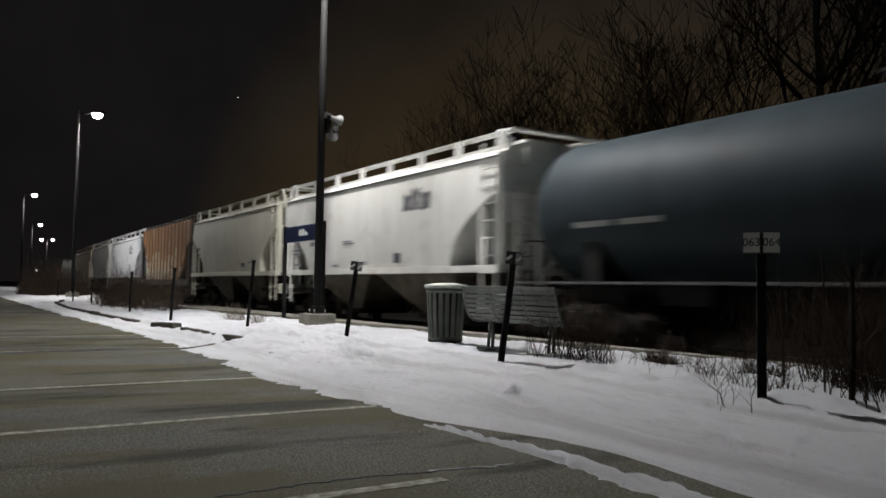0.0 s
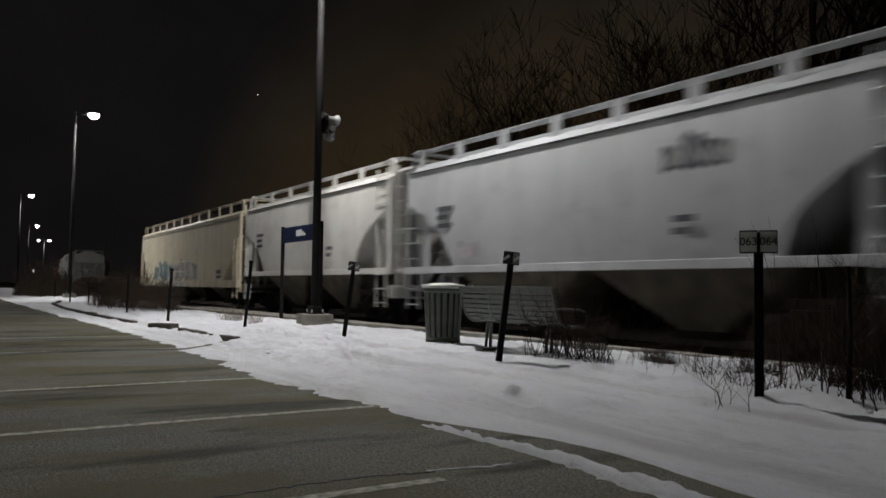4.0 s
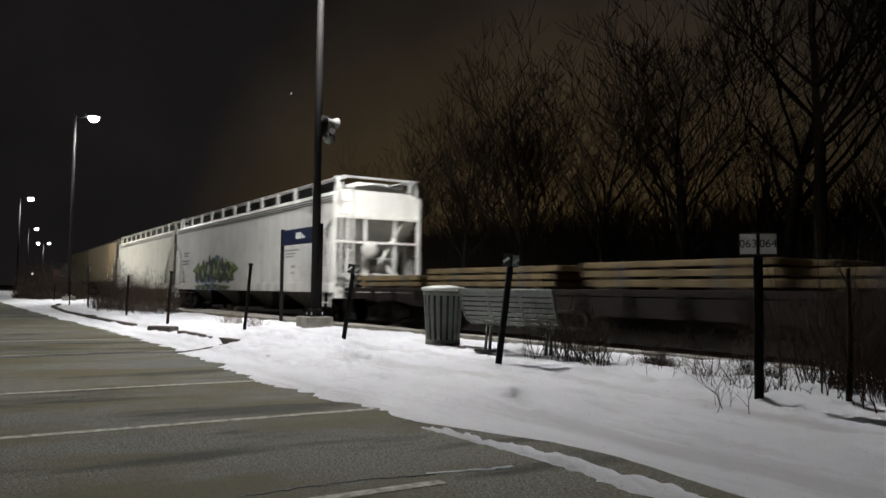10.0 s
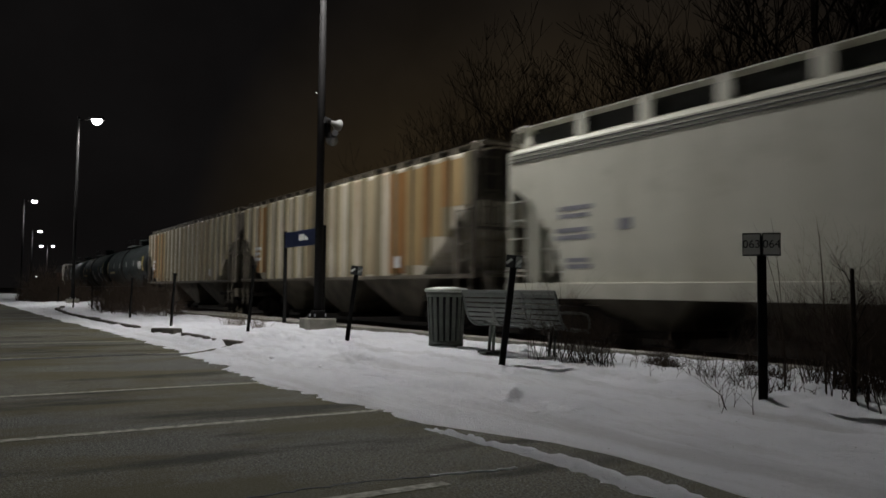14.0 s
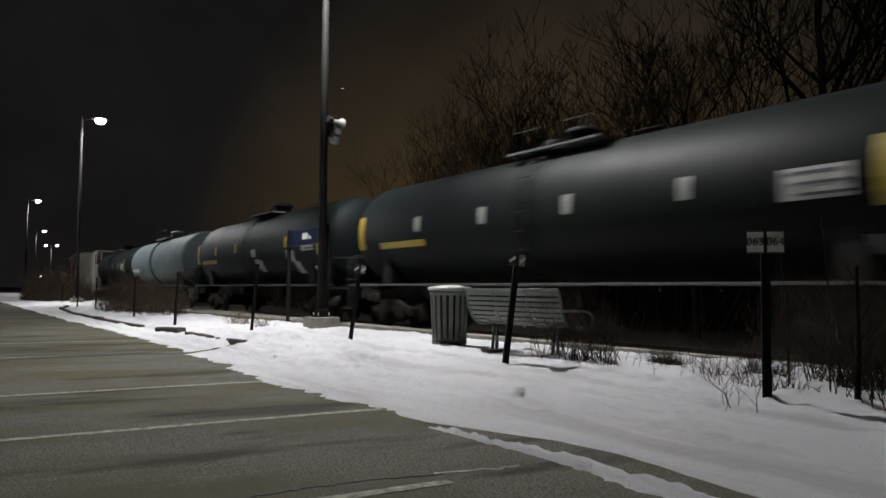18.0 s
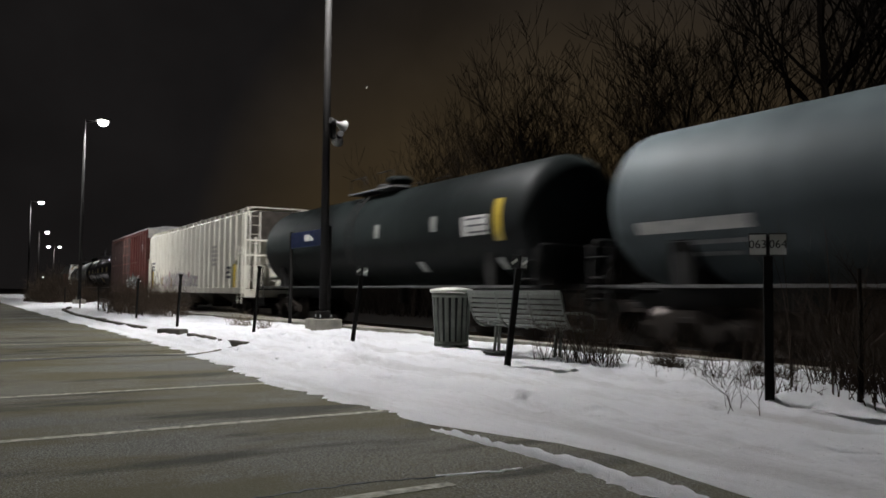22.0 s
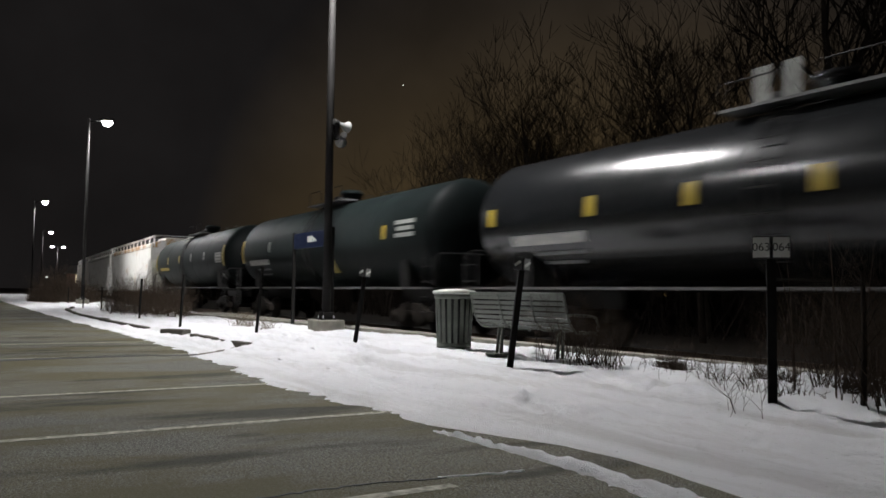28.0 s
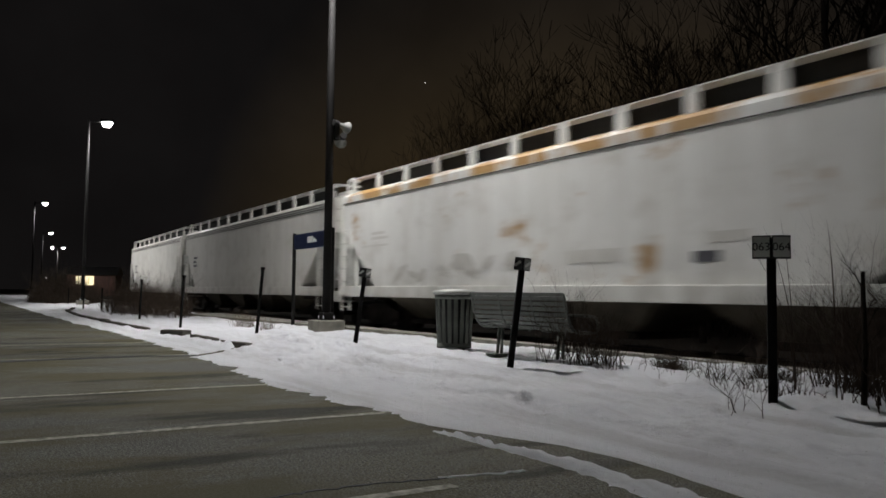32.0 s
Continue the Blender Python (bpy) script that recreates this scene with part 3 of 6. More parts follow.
def build_ground():
    bm = B()
    far = 2500
    q = [bm.verts.new(p) for p in ((-far, -far, -0.25), (far, -far, -0.25), (far, far, -0.25), (-far, far, -0.25))]
    bm.faces.new(q)
    solid("ground", bm, "soil", "dark frozen winter ground reaching the horizon", "ground", "structure")
    lot = grid_mesh("parking_lot", spread(-150, 40, 95), spread(-60, 7, 40), lambda x, y: 0.0, "asphalt")
    tagged(lot, "worn dark asphalt of an empty parking lot", "pavement", "", "structure")
    # dark strip across the asphalt, leading to the channel in the bank
    bm, prev = B(), None
    for y in spread(-3.0, 3.75, 40):
        x = -14.36 - 0.12 * (y - 0.65) + 0.34 * ease(2.6, 3.7, y) + 0.03 * noise.noise((y * 1.5, 4, 4))
        w = 0.17 + 0.06 * noise.noise((y * 2.2, 1, 7))
        ring = [bm.verts.new(q) for q in ((x - w, y, -0.01), (x + w, y, -0.01), (x + w, y, 0.0035), (x - w, y, 0.0035))]
        if prev:
            for i in range(4):
                bm.faces.new((prev[i], prev[(i + 1) % 4], ring[(i + 1) % 4], ring[i]))
        prev = ring
    bmesh.ops.recalc_face_normals(bm, faces=bm.faces)
    part("tar_seam", bm, "bin_dark", lot)
    rng = random.Random(14)
    for name, y0, y1, w, z, mat in (("crack", 0.6, 2.72, 0.013, 0.0045, "bin_dark"), ("crack_snow", 2.62, 3.28, 0.017, 0.006, "snow")):
        bm, prev, y = B(), None, y0
        while y < y1:
            x = -4.27 + 0.06 * math.sin(y * 2.3) + 0.05 * (y - 2) + rng.uniform(-0.02, 0.02)
            ww = w * rng.uniform(0.4, 1.3)
            ring = [bm.verts.new(q) for q in ((x - ww, y, -0.01), (x + ww, y, -0.01), (x + ww * 0.8, y, z), (x - ww * 0.8, y, z))]
            if prev:
                for i in range(4):
                    bm.faces.new((prev[i], prev[(i + 1) % 4], ring[(i + 1) % 4], ring[i]))
            else:
                bm.faces.new(ring[::-1])
            prev, y = ring, y + rng.uniform(0.03, 0.08)
        bm.faces.new(prev)
        bmesh.ops.recalc_face_normals(bm, faces=bm.faces)
        part(name, bm, mat, lot)
    xs = spread(-1.5, -22.0, 460) + spread(-22.3, -150.0, 150, 1.3)
    bank = grid_mesh("snow_bank", xs, spread(2.5, 6.0, 100) + spread(6.04, 9.6, 80), snow_height, "snow")
    tagged(bank, "trampled snow bank with dirty edge beside asphalt", "snow", "", "stuff")
    bed = grid_mesh("ballast_bed", spread(410, -470, 220), [-3.0, -1.9, -1.3, 0, 1.3, 1.9, 3.0, 5.0],
                    lambda x, v: -0.1, "ballast")
    for v in bed.data.vertices:
        lat = v.co.y
        v.co.y = track_y(v.co.x) + lat * (0.75 if lat < 0 else 1.0)
        v.co.z = -0.08 if abs(lat) < 2 else -0.24
    tagged(bed, "dark stone ballast under the railway track", "ballast", "", "structure")


def build_lines():
    for x in (-4.05, -6.82, -9.55, -14.62, -18.3):
        ob = thing("parking_line", "faded white painted parking stall line on asphalt", "road marking", pose(x, 0, 0), "parking stall lines", "structure")
        y = -2.6
        end = 2.6 if x > -5 else 3.9
        while y < end:
            y2 = min(end, y + random.uniform(0.5, 1.3))
            bm = B()
            w = 0.05 + random.uniform(-0.004, 0.004)
            box(bm, -w, w, y, y2 - 0.002, 0.0015, 0.0035)
            part("paint_stripe", bm, "line", ob)
            y = y2


def build_platform():
    """The low platform's edge strip, laid slab by slab."""
    plat = thing("platform", "low concrete station platform edge with snow along it", "platform", kind="structure")
    k = 0
    x = 6.0
    while x > -34:
        x2 = x - 1.55
        def near(v):
            return 9.42 - 0.012 * max(0, -v - 10) ** 1.5
        bm = B()
        z = 0.20 + 0.006 * random.random()
        prism(bm, [(x - 0.008, near(x)), (x2 + 0.008, near(x2)), (x2 + 0.008, track_y(x2) - 1.85), (x - 0.008, track_y(x) - 1.85)], "z", -0.2, z)
        part("slab", bm, "concrete", plat)
        x = x2
        k += 1


def build_track():
    t = thing("railway_track", "single railway track with worn steel rails", "track", kind="structure")
    for side in (-0.75, 0.75):
        bm = B()
        prev = None
        prof = [(-0.07, -0.17), (0.07, -0.17), (0.035, -0.12), (0.036, 0.0), (-0.036, 0.0), (-0.035, -0.12)]
        for x in spread(410, -470, 440):
            ring = [bm.verts.new((x, track_y(x) + side + u, RAIL_Z + v)) for u, v in prof]
            if prev:
                for i in range(6):
                    bm.faces.new((prev[i], prev[(i + 1) % 6], ring[(i + 1) % 6], ring[i]))
            prev = ring
        bmesh.ops.recalc_face_normals(bm, faces=bm.faces)
        part("rail", bm, "rail", t)
    bm = box(B(), -0.11, 0.11, -1.28, 1.28, -0.15, 0.0, bevel=0.012)
    me = as_mesh("tie", bm, "tie")
    for k in range(110):
        x = 4 - 0.53 * k
        part("tie", me, None, t, at=pose(x, track_y(x), RAIL_Z - 0.13, 0, 0, math.degrees(track_turn(x)) + random.uniform(-1, 1)))


# ---- the train ----
CARS = []


def car(name, label, front, rear, category):
    """An empty at rail height in the middle of a car; front and rear are its places along the track at the clip's start."""
    ob = thing(name, label, category, group="cars of the freight train")
    CARS.append((ob, (front + rear) / 2))
    return ob, front - rear


SHARED = {}


def shared(name, make, material):
    if name not in SHARED:
        SHARED[name] = as_mesh(name, make(), material)
    return SHARED[name]


def truck(parent, x):
    """A two-axle freight truck."""
    def bolster():
        bm = box(B(), -0.2, 0.2, -1.1, 1.1, 0.45, 0.72, bevel=0.03)
        return box(bm, -0.35, 0.35, -0.35, 0.35, 0.72, 0.9)

    def frame_side():
        out = [(-1.15, 0.36), (-1.15, 0.58), (-0.75, 0.66), (-0.35, 0.82), (0.35, 0.82), (0.75, 0.66), (1.15, 0.58), (1.15, 0.36),
               (0.8, 0.36), (0.45, 0.2), (-0.45, 0.2), (-0.8, 0.36)]
        bm = prism(B(), out, "y", -0.09, 0.09)
        for k in (-0.16, 0.0, 0.16):
            tube(bm, (k, -0.13, 0.3), (k, -0.13, 0.62), 0.06, seg=8)
        for k in (-0.87, 0.87):
            tube(bm, (k, -0.16, 0.43), (k, 0.1, 0.43), 0.13, seg=10)
        return bm

    def wheel():
        return lathe(B(), [(0.1, -0.06), (0.40, -0.06), (0.42, 0.03), (0.45, 0.05), (0.45, 0.07), (0.1, 0.08)], 20, "y")

    t = part("truck", shared("truck", bolster, "truck"), None, parent, at=pose(x, 0, 0))
    for s in (-1, 1):
        part("side_frame", shared("side_frame", frame_side, "truck"), None, t, at=pose(0, s * 1.0, 0, 0, 0, 0 if s < 0 else 180))
        for a in (-0.87, 0.87):
            part("wheel", shared("wheel", wheel, "wheel"), None, t, at=pose(a, s * 0.76, 0.43, 0, 0, 0 if s < 0 else 180))
    for a in (-0.87, 0.87):
        part("axle", shared("axle", lambda: tube(B(), (0, -0.75, 0.43), (0, 0.75, 0.43), 0.08, seg=8), "truck"), None, t, at=pose(a, 0, 0))


def running_gear(parent, L, inset=2.0):
    for s in (-1, 1):
        truck(parent, s * (L / 2 - inset))

        def coupler():
            bm = box(B(), -0.7, 0.42, -0.09, 0.09, 0.72, 0.92, bevel=0.02)
            return box(bm, 0.38, 0.62, -0.17, 0.13, 0.68, 0.97, bevel=0.04)
        part("coupler", shared("coupler", coupler, "truck"), None, parent, at=pose(s * L / 2, 0, 0, 0, 0, 0 if s > 0 else 180))

        def hose():
            return sweep(B(), [(0.1, 0.5, 0.85), (0.35, 0.48, 0.6), (0.55, 0.35, 0.45), (0.7, 0.2, 0.42)], 0.025)
        part("air_hose", shared("air_hose", hose, "black"), None, parent, at=pose(s * L / 2, 0, 0, 0, 0, 0 if s > 0 else 180))


def ladder(parent, x, y, z0, z1, width, material, turn=0, step=0.38):
    """Stiles with one part for each rung."""
    stile = as_mesh("ladder", box(B(), -0.025, 0.025, -0.02, 0.02, z0, z1), material)
    lad = part("ladder", stile, None, parent, at=pose(x, y, 0, 0, 0, turn) @ pose(-width / 2, 0, 0))
    part("stile", stile, None, lad, at=pose(width, 0, 0))
    rung = tube(B(), (-width / 2, -0.05, 0), (width / 2, -0.05, 0), 0.014, seg=6)
    me = as_mesh("rung", rung, material)
    z = z0 + 0.12
    while z < z1 - 0.05:
        part("rung", me, None, lad, at=pose(width / 2, 0, z))
        z += step
    return lad


def loft(rings, caps=True, smooth=True):
    bm = B()
    vs = [[bm.verts.new(p) for p in r] for r in rings]
    n = len(vs[0])
    for a, b in zip(vs, vs[1:]):
        for k in range(n):
            f = bm.faces.new((a[k], a[(k + 1) % n], b[(k + 1) % n], b[k]))
            f.smooth = smooth
    if caps:
        bm.faces.new(vs[0][::-1])
        bm.faces.new(vs[-1])
    bmesh.ops.recalc_face_normals(bm, faces=bm.faces)
    return bm


def hopper(label, front, rear, paint, style, bays=3, sill=(0.98, 1.28), cut=2.3, cut_top=3.05, trim=None, round_cut=False, step=0.0, name="covered_hopper"):
    """A covered hopper. style: curved (bulging sides), smooth (flat sides, ledges under the roof) or ribbed."""
    ob, L = car(name, label, front, rear, "freight car")
    trim = trim or paint
    h, zs = L / 2, sill[1] - 0.02
    eave, crown, walk_z = (4.26, 4.48, 4.52) if style == "ribbed" else (4.0, 4.42, 4.55)

    def half_width(z):
        if style == "curved":
            return 1.60 - 0.14 * ((z - 2.75) / 1.45) ** 2
        return 1.52

    def z_bottom(x):
        a = abs(x)
        start = h - cut
        if a <= start:
            return zs
        v = (a - start) / (cut - 0.12)
        return zs + (cut_top - zs) * (v ** 0.5 if style == "curved" or round_cut else step + (1 - step) * v)

    xs = sorted({round(v, 3) for v in [*spread(-h + 0.12, -h + cut, 10), *spread(-h + cut, h - cut, 12), -h + cut - 0.006, h - cut + 0.006, *spread(h - cut, h - 0.12, 10)]})
    rings = []
    for x in xs:
        zb = z_bottom(x)
        side = [(half_width(zb + (eave - zb) * k / 7), zb + (eave - zb) * k / 7) for k in range(8)]
        if style == "curved":
            roof = [(1.25, 4.20), (0.75, 4.36), (0.0, crown)]
        else:
            roof = [(1.45, eave + 0.07), (0.9, (eave + crown) / 2 + 0.08), (0.0, crown)]
        right = side + roof
        left = [(-y, z) for y, z in right[-2::-1]]
        rings.append([(x, y, z) for y, z in right + left])
    body = part("body", loft(rings, smooth=style == "curved"), paint, ob)
    if style == "curved":
        m = body.modifiers.new("edge", "EDGE_SPLIT")
        m.split_angle = radians(40)

    # side sills, end platforms, corner posts
    for s in (-1, 1):
        bm = box(B(), -h + 0.05, h - 0.05, -0.06, 0.06, sill[0], sill[1], bevel=0.012)
        part("side_sill", bm, trim, ob, at=pose(0, s * 1.55, 0))
        bm = box(B(), -cut / 2, cut / 2, -1.42, 1.42, 0.86, 1.0)
        part("end_platform", bm, "truck", ob, at=pose(s * (h - cut / 2), 0, 0))
        bm = box(B(), -0.05, 0.05, -1.5, 1.5, 0.80, 1.14, bevel=0.01)
        part("end_sill", bm, trim, ob, at=pose(s * (h - 0.02), 0, 0))
        for t in (-1, 1):
            bm = box(B(), -0.06, 0.06, -0.05, 0.05, sill[0], eave + 0.05)
            part("corner_post", bm, trim, ob, at=pose(s * (h - 0.07), t * 1.47, 0))
            bm = box(B(), -0.14, 0.14, -0.03, 0.03, sill[0], cut_top + 0.25)
            part("stanchion", bm, trim, ob, at=pose(s * (h - 0.85), t * 1.42, 0))
            ladder(ob, s * (h - 0.42), t * 1.56, 0.55, 4.3 if s > 0 and style == "curved" else 3.0, 0.56, trim, 0 if t < 0 else 180)
        for half, z in ((0.5, 2.05), (1.3, 1.55)):
            part("grab_iron", tube(B(), (0, -half, z), (0, half, z), 0.02, seg=6), trim, ob, at=pose(s * (h + 0.04), 0, 0))
        # open end frame below the end panel
        for y in (-1.02, -0.42, 0.62):
            part("end_post", box(B(), -0.05, 0.05, -0.05, 0.05, 1.0, cut_top + 0.15, bevel=0.008), trim, ob, at=pose(s * (h - 0.1), y, 0))
        for z in (2.55, cut_top + 0.02):
            part("end_rail", box(B(), -0.04, 0.04, -1.45, 1.45, z - 0.035, z + 0.035), trim, ob, at=pose(s * (h - 0.06), 0, 0))
        part("end_brace", tube(B(), (0, -0.35, 1.1), (0, 0.95, cut_top), 0.05, seg=6), trim, ob, at=pose(s * (h - 0.14), 0, 0))
        # braces under the slope sheet
        for y in (-0.75, 0.75):
            bm = B()
            tube(bm, (0.15, 0, 1.0), (cut * 0.55, 0, 2.05), 0.05, seg=6)
            part("slope_brace", bm, trim, ob, at=pose(s * h, y, 0, 0, 0, 180 if s > 0 else 0))
        # dark sheet over the end panel paints in the shade of an unlit end
        if style == "ribbed" or paint in ("olive_hopper", "cream_hopper"):
            sheet = [(-1.46, cut_top + 0.02), (1.46, cut_top + 0.02), (1.46, eave), (0.9, crown - 0.06), (-0.9, crown - 0.06), (-1.46, eave)]
            part("end_sheet", prism(B(), sheet, "x", -0.01, 0.01), "end_shade_trim", ob, "dark end sheet standing in for shade", pose(s * (h - 0.105), 0, 0))
    ladder(ob, h + 0.03, -1.1, 1.0, 4.35, 0.42, trim, 90)
    bm = lathe(B(), [(0.05, 0), (0.27, 0.01), (0.29, 0.03), (0.27, 0.05), (0.05, 0.06)], 16, "x")
    part("brake_wheel", bm, trim, ob, at=pose(h + 0.08, -0.35, 2.3))

    # roof walk on brackets
    for s in (-1, 1):
        bm = box(B(), -h + 0.3, h - 0.3, -0.16, 0.16, walk_z, walk_z + 0.022)
        part("roof_walk", bm, trim, ob, at=pose(0, s * 1.16, 0))
        bw = 0.19 if style == "ribbed" else 0.15
        bracket = as_mesh("bracket", prism(B(), [(-bw, eave + 0.06), (bw, eave + 0.06), (bw * 0.9, walk_z), (-bw * 0.9, walk_z)], "y", -0.015, 0.015), trim)
        n = max(6, round(L / (0.86 if style == "ribbed" else 1.62)))
        for k in range(n):
            part("bracket", bracket, None, ob, at=pose(-h + 0.35 + (L - 0.7) * k / (n - 1), s * 1.30, 0))
    if style == "smooth":
        for s in (-1, 1):
            part("walk_grating", box(B(), -h + 0.35, h - 0.35, -0.012, 0.012, eave + 0.12, walk_z - 0.02), "grating", ob, at=pose(0, s * 1.05, 0))
    for s in (-1, 1):
        for t in (-1, 1):
            bm = sweep(B(), [(0, 0, eave - 0.1), (0, 0, walk_z - 0.26), (-0.05 * s, 0, walk_z - 0.1), (-0.16 * s, 0, walk_z), (-0.36 * s, 0, walk_z + 0.02)], 0.035, 6)
            part("end_hoop", bm, trim, ob, at=pose(s * (h - 0.02), t * 1.36, 0))
        bm = box(B(), -0.12, 0.12, -1.32, 1.32, walk_z, walk_z + 0.032)
        part("end_walk", bm, trim, ob, at=pose(s * (h - 0.02), 0, 0))
    part("hatch_coaming", box(B(), -h + 0.5, h - 0.5, -0.55, 0.55, crown - 0.2, walk_z - 0.06), trim, ob)
    hatch = as_mesh("roof_hatch", box(B(), -0.55, 0.55, -0.32, 0.32, 4.36, 4.52, bevel=0.03), trim)
    for k in range(int(L / 1.7)):
        part("roof_hatch", hatch, None, ob, at=pose(-h + 1.2 + 1.7 * k, 0, 0))

    # ledges under the roof, or ribs
    if style != "ribbed":
        # thin ledges coloured dark to draw their shadow lines
        for z, d in ((3.80, 0.02),) if paint == "rusty_white" else ((3.80, 0.02), (3.87, 0.012), (3.95, 0.012)) if style == "smooth" else ((3.98, 0.045),):
            for s in (-1, 1):
                y = half_width(z) + (0.0 if style == "smooth" else 0.01)
                bm = box(B(), -h + 0.12, h - 0.12, -d, d, z - 0.011, z + 0.011)
                part("roof_ledge", bm, "ledge_shade", ob, at=pose(0, s * y, 0))
    else:
        n = round(L / 0.92)
        for k in range(n + 1):
            x = -h + 0.3 + (L - 0.6) * k / n
            zb = z_bottom(x)
            rw, mat = {"grey_ribbed": (0.19, "olive_rib"), "orange": (0.16, "rust_rib")}.get(paint, (0.07, paint))
            hat = [(-rw, 0.05), (-rw * 0.72, -0.05), (rw * 0.72, -0.05), (rw, 0.05)]
            me = as_mesh("rib", prism(B(), hat, "z", zb, eave + 0.02), mat)
            for s in (-1, 1):
                part("rib", me, None, ob, at=pose(x, s * (1.505 if paint == "white_ribbed" else 1.535), 0, 0, 0, 0 if s < 0 else 180))

    # discharge bays
    span = (L - 2 * cut + 0.5) / bays
    for k in range(bays):
        cx = -L / 2 + cut - 0.25 + span * (k + 0.5)
        a = span / 2 - 0.02
        rings = [[(cx - a, -1.4, zs), (cx + a, -1.4, zs), (cx + a, 1.4, zs), (cx - a, 1.4, zs)],
                 [(cx - 0.45, -0.75, 0.42), (cx + 0.45, -0.75, 0.42), (cx + 0.45, 0.75, 0.42), (cx - 0.45, 0.75, 0.42)]]
        part("discharge_bay", loft(rings, smooth=False), "grime", ob)
        bm = box(B(), cx - 0.5, cx + 0.5, -0.85, 0.85, 0.28, 0.42, bevel=0.02)
        part("outlet_gate", bm, "truck", ob)
    running_gear(ob, L, 1.75)
    return ob, L


def stencil(parent, x, z, rows, w, material="mark_dark", y=-1.62):
    """Unreadable lettering as bars."""
    for k in range(rows):
        ww = w * (1.0, 0.75, 0.9, 0.6)[k % 4]
        part("stencil_bar", box(B(), 0, ww, -0.003, 0.003, 0, 0.11), material, parent, at=pose(x, y, z - 0.2 * k))


def side_marks(parent, spots, material="g_slate", y=-1.524):
    """Small unreadable lettering and plates on a car's side, each as (x0, x1, z0, z1)."""
    for x0, x1, z0, z1 in spots:
        part("stencil_bar", box(B(), x0, x1, -0.003, 0.003, z0, z1), material, parent, at=pose(0, y, 0))


def blob(rng, w, h, spikes):
    pts = []
    for k in range(spikes):
        a = math.tau * k / spikes
        r = rng.uniform(0.55, 1.0)
        pts.append((w / 2 * r * math.cos(a), h / 2 * r * math.sin(a)))
    return pts


def graffiti(parent, x, z, width, height, colours, seed, n=26, y=-1.60):
    """Sprayed shapes, thin layers of paint on the car's side."""
    rng = random.Random(seed)
    for k in range(n):
        c = colours[k % len(colours)]
        w, hh = rng.uniform(0.10, 0.26) * width, rng.uniform(0.25, 0.75) * height
        cx = x + width * (k / n + rng.uniform(-0.05, 0.05))
        cz = z + height * rng.uniform(-0.22, 0.22)
        bm = prism(B(), blob(rng, w, hh, rng.choice((7, 9, 11))), "y", 0, 0.002)
        part("sprayed_shape", bm, c, parent, at=pose(cx, y - 0.0025 * k / 2, cz, 0, rng.uniform(-35, 35), 0))


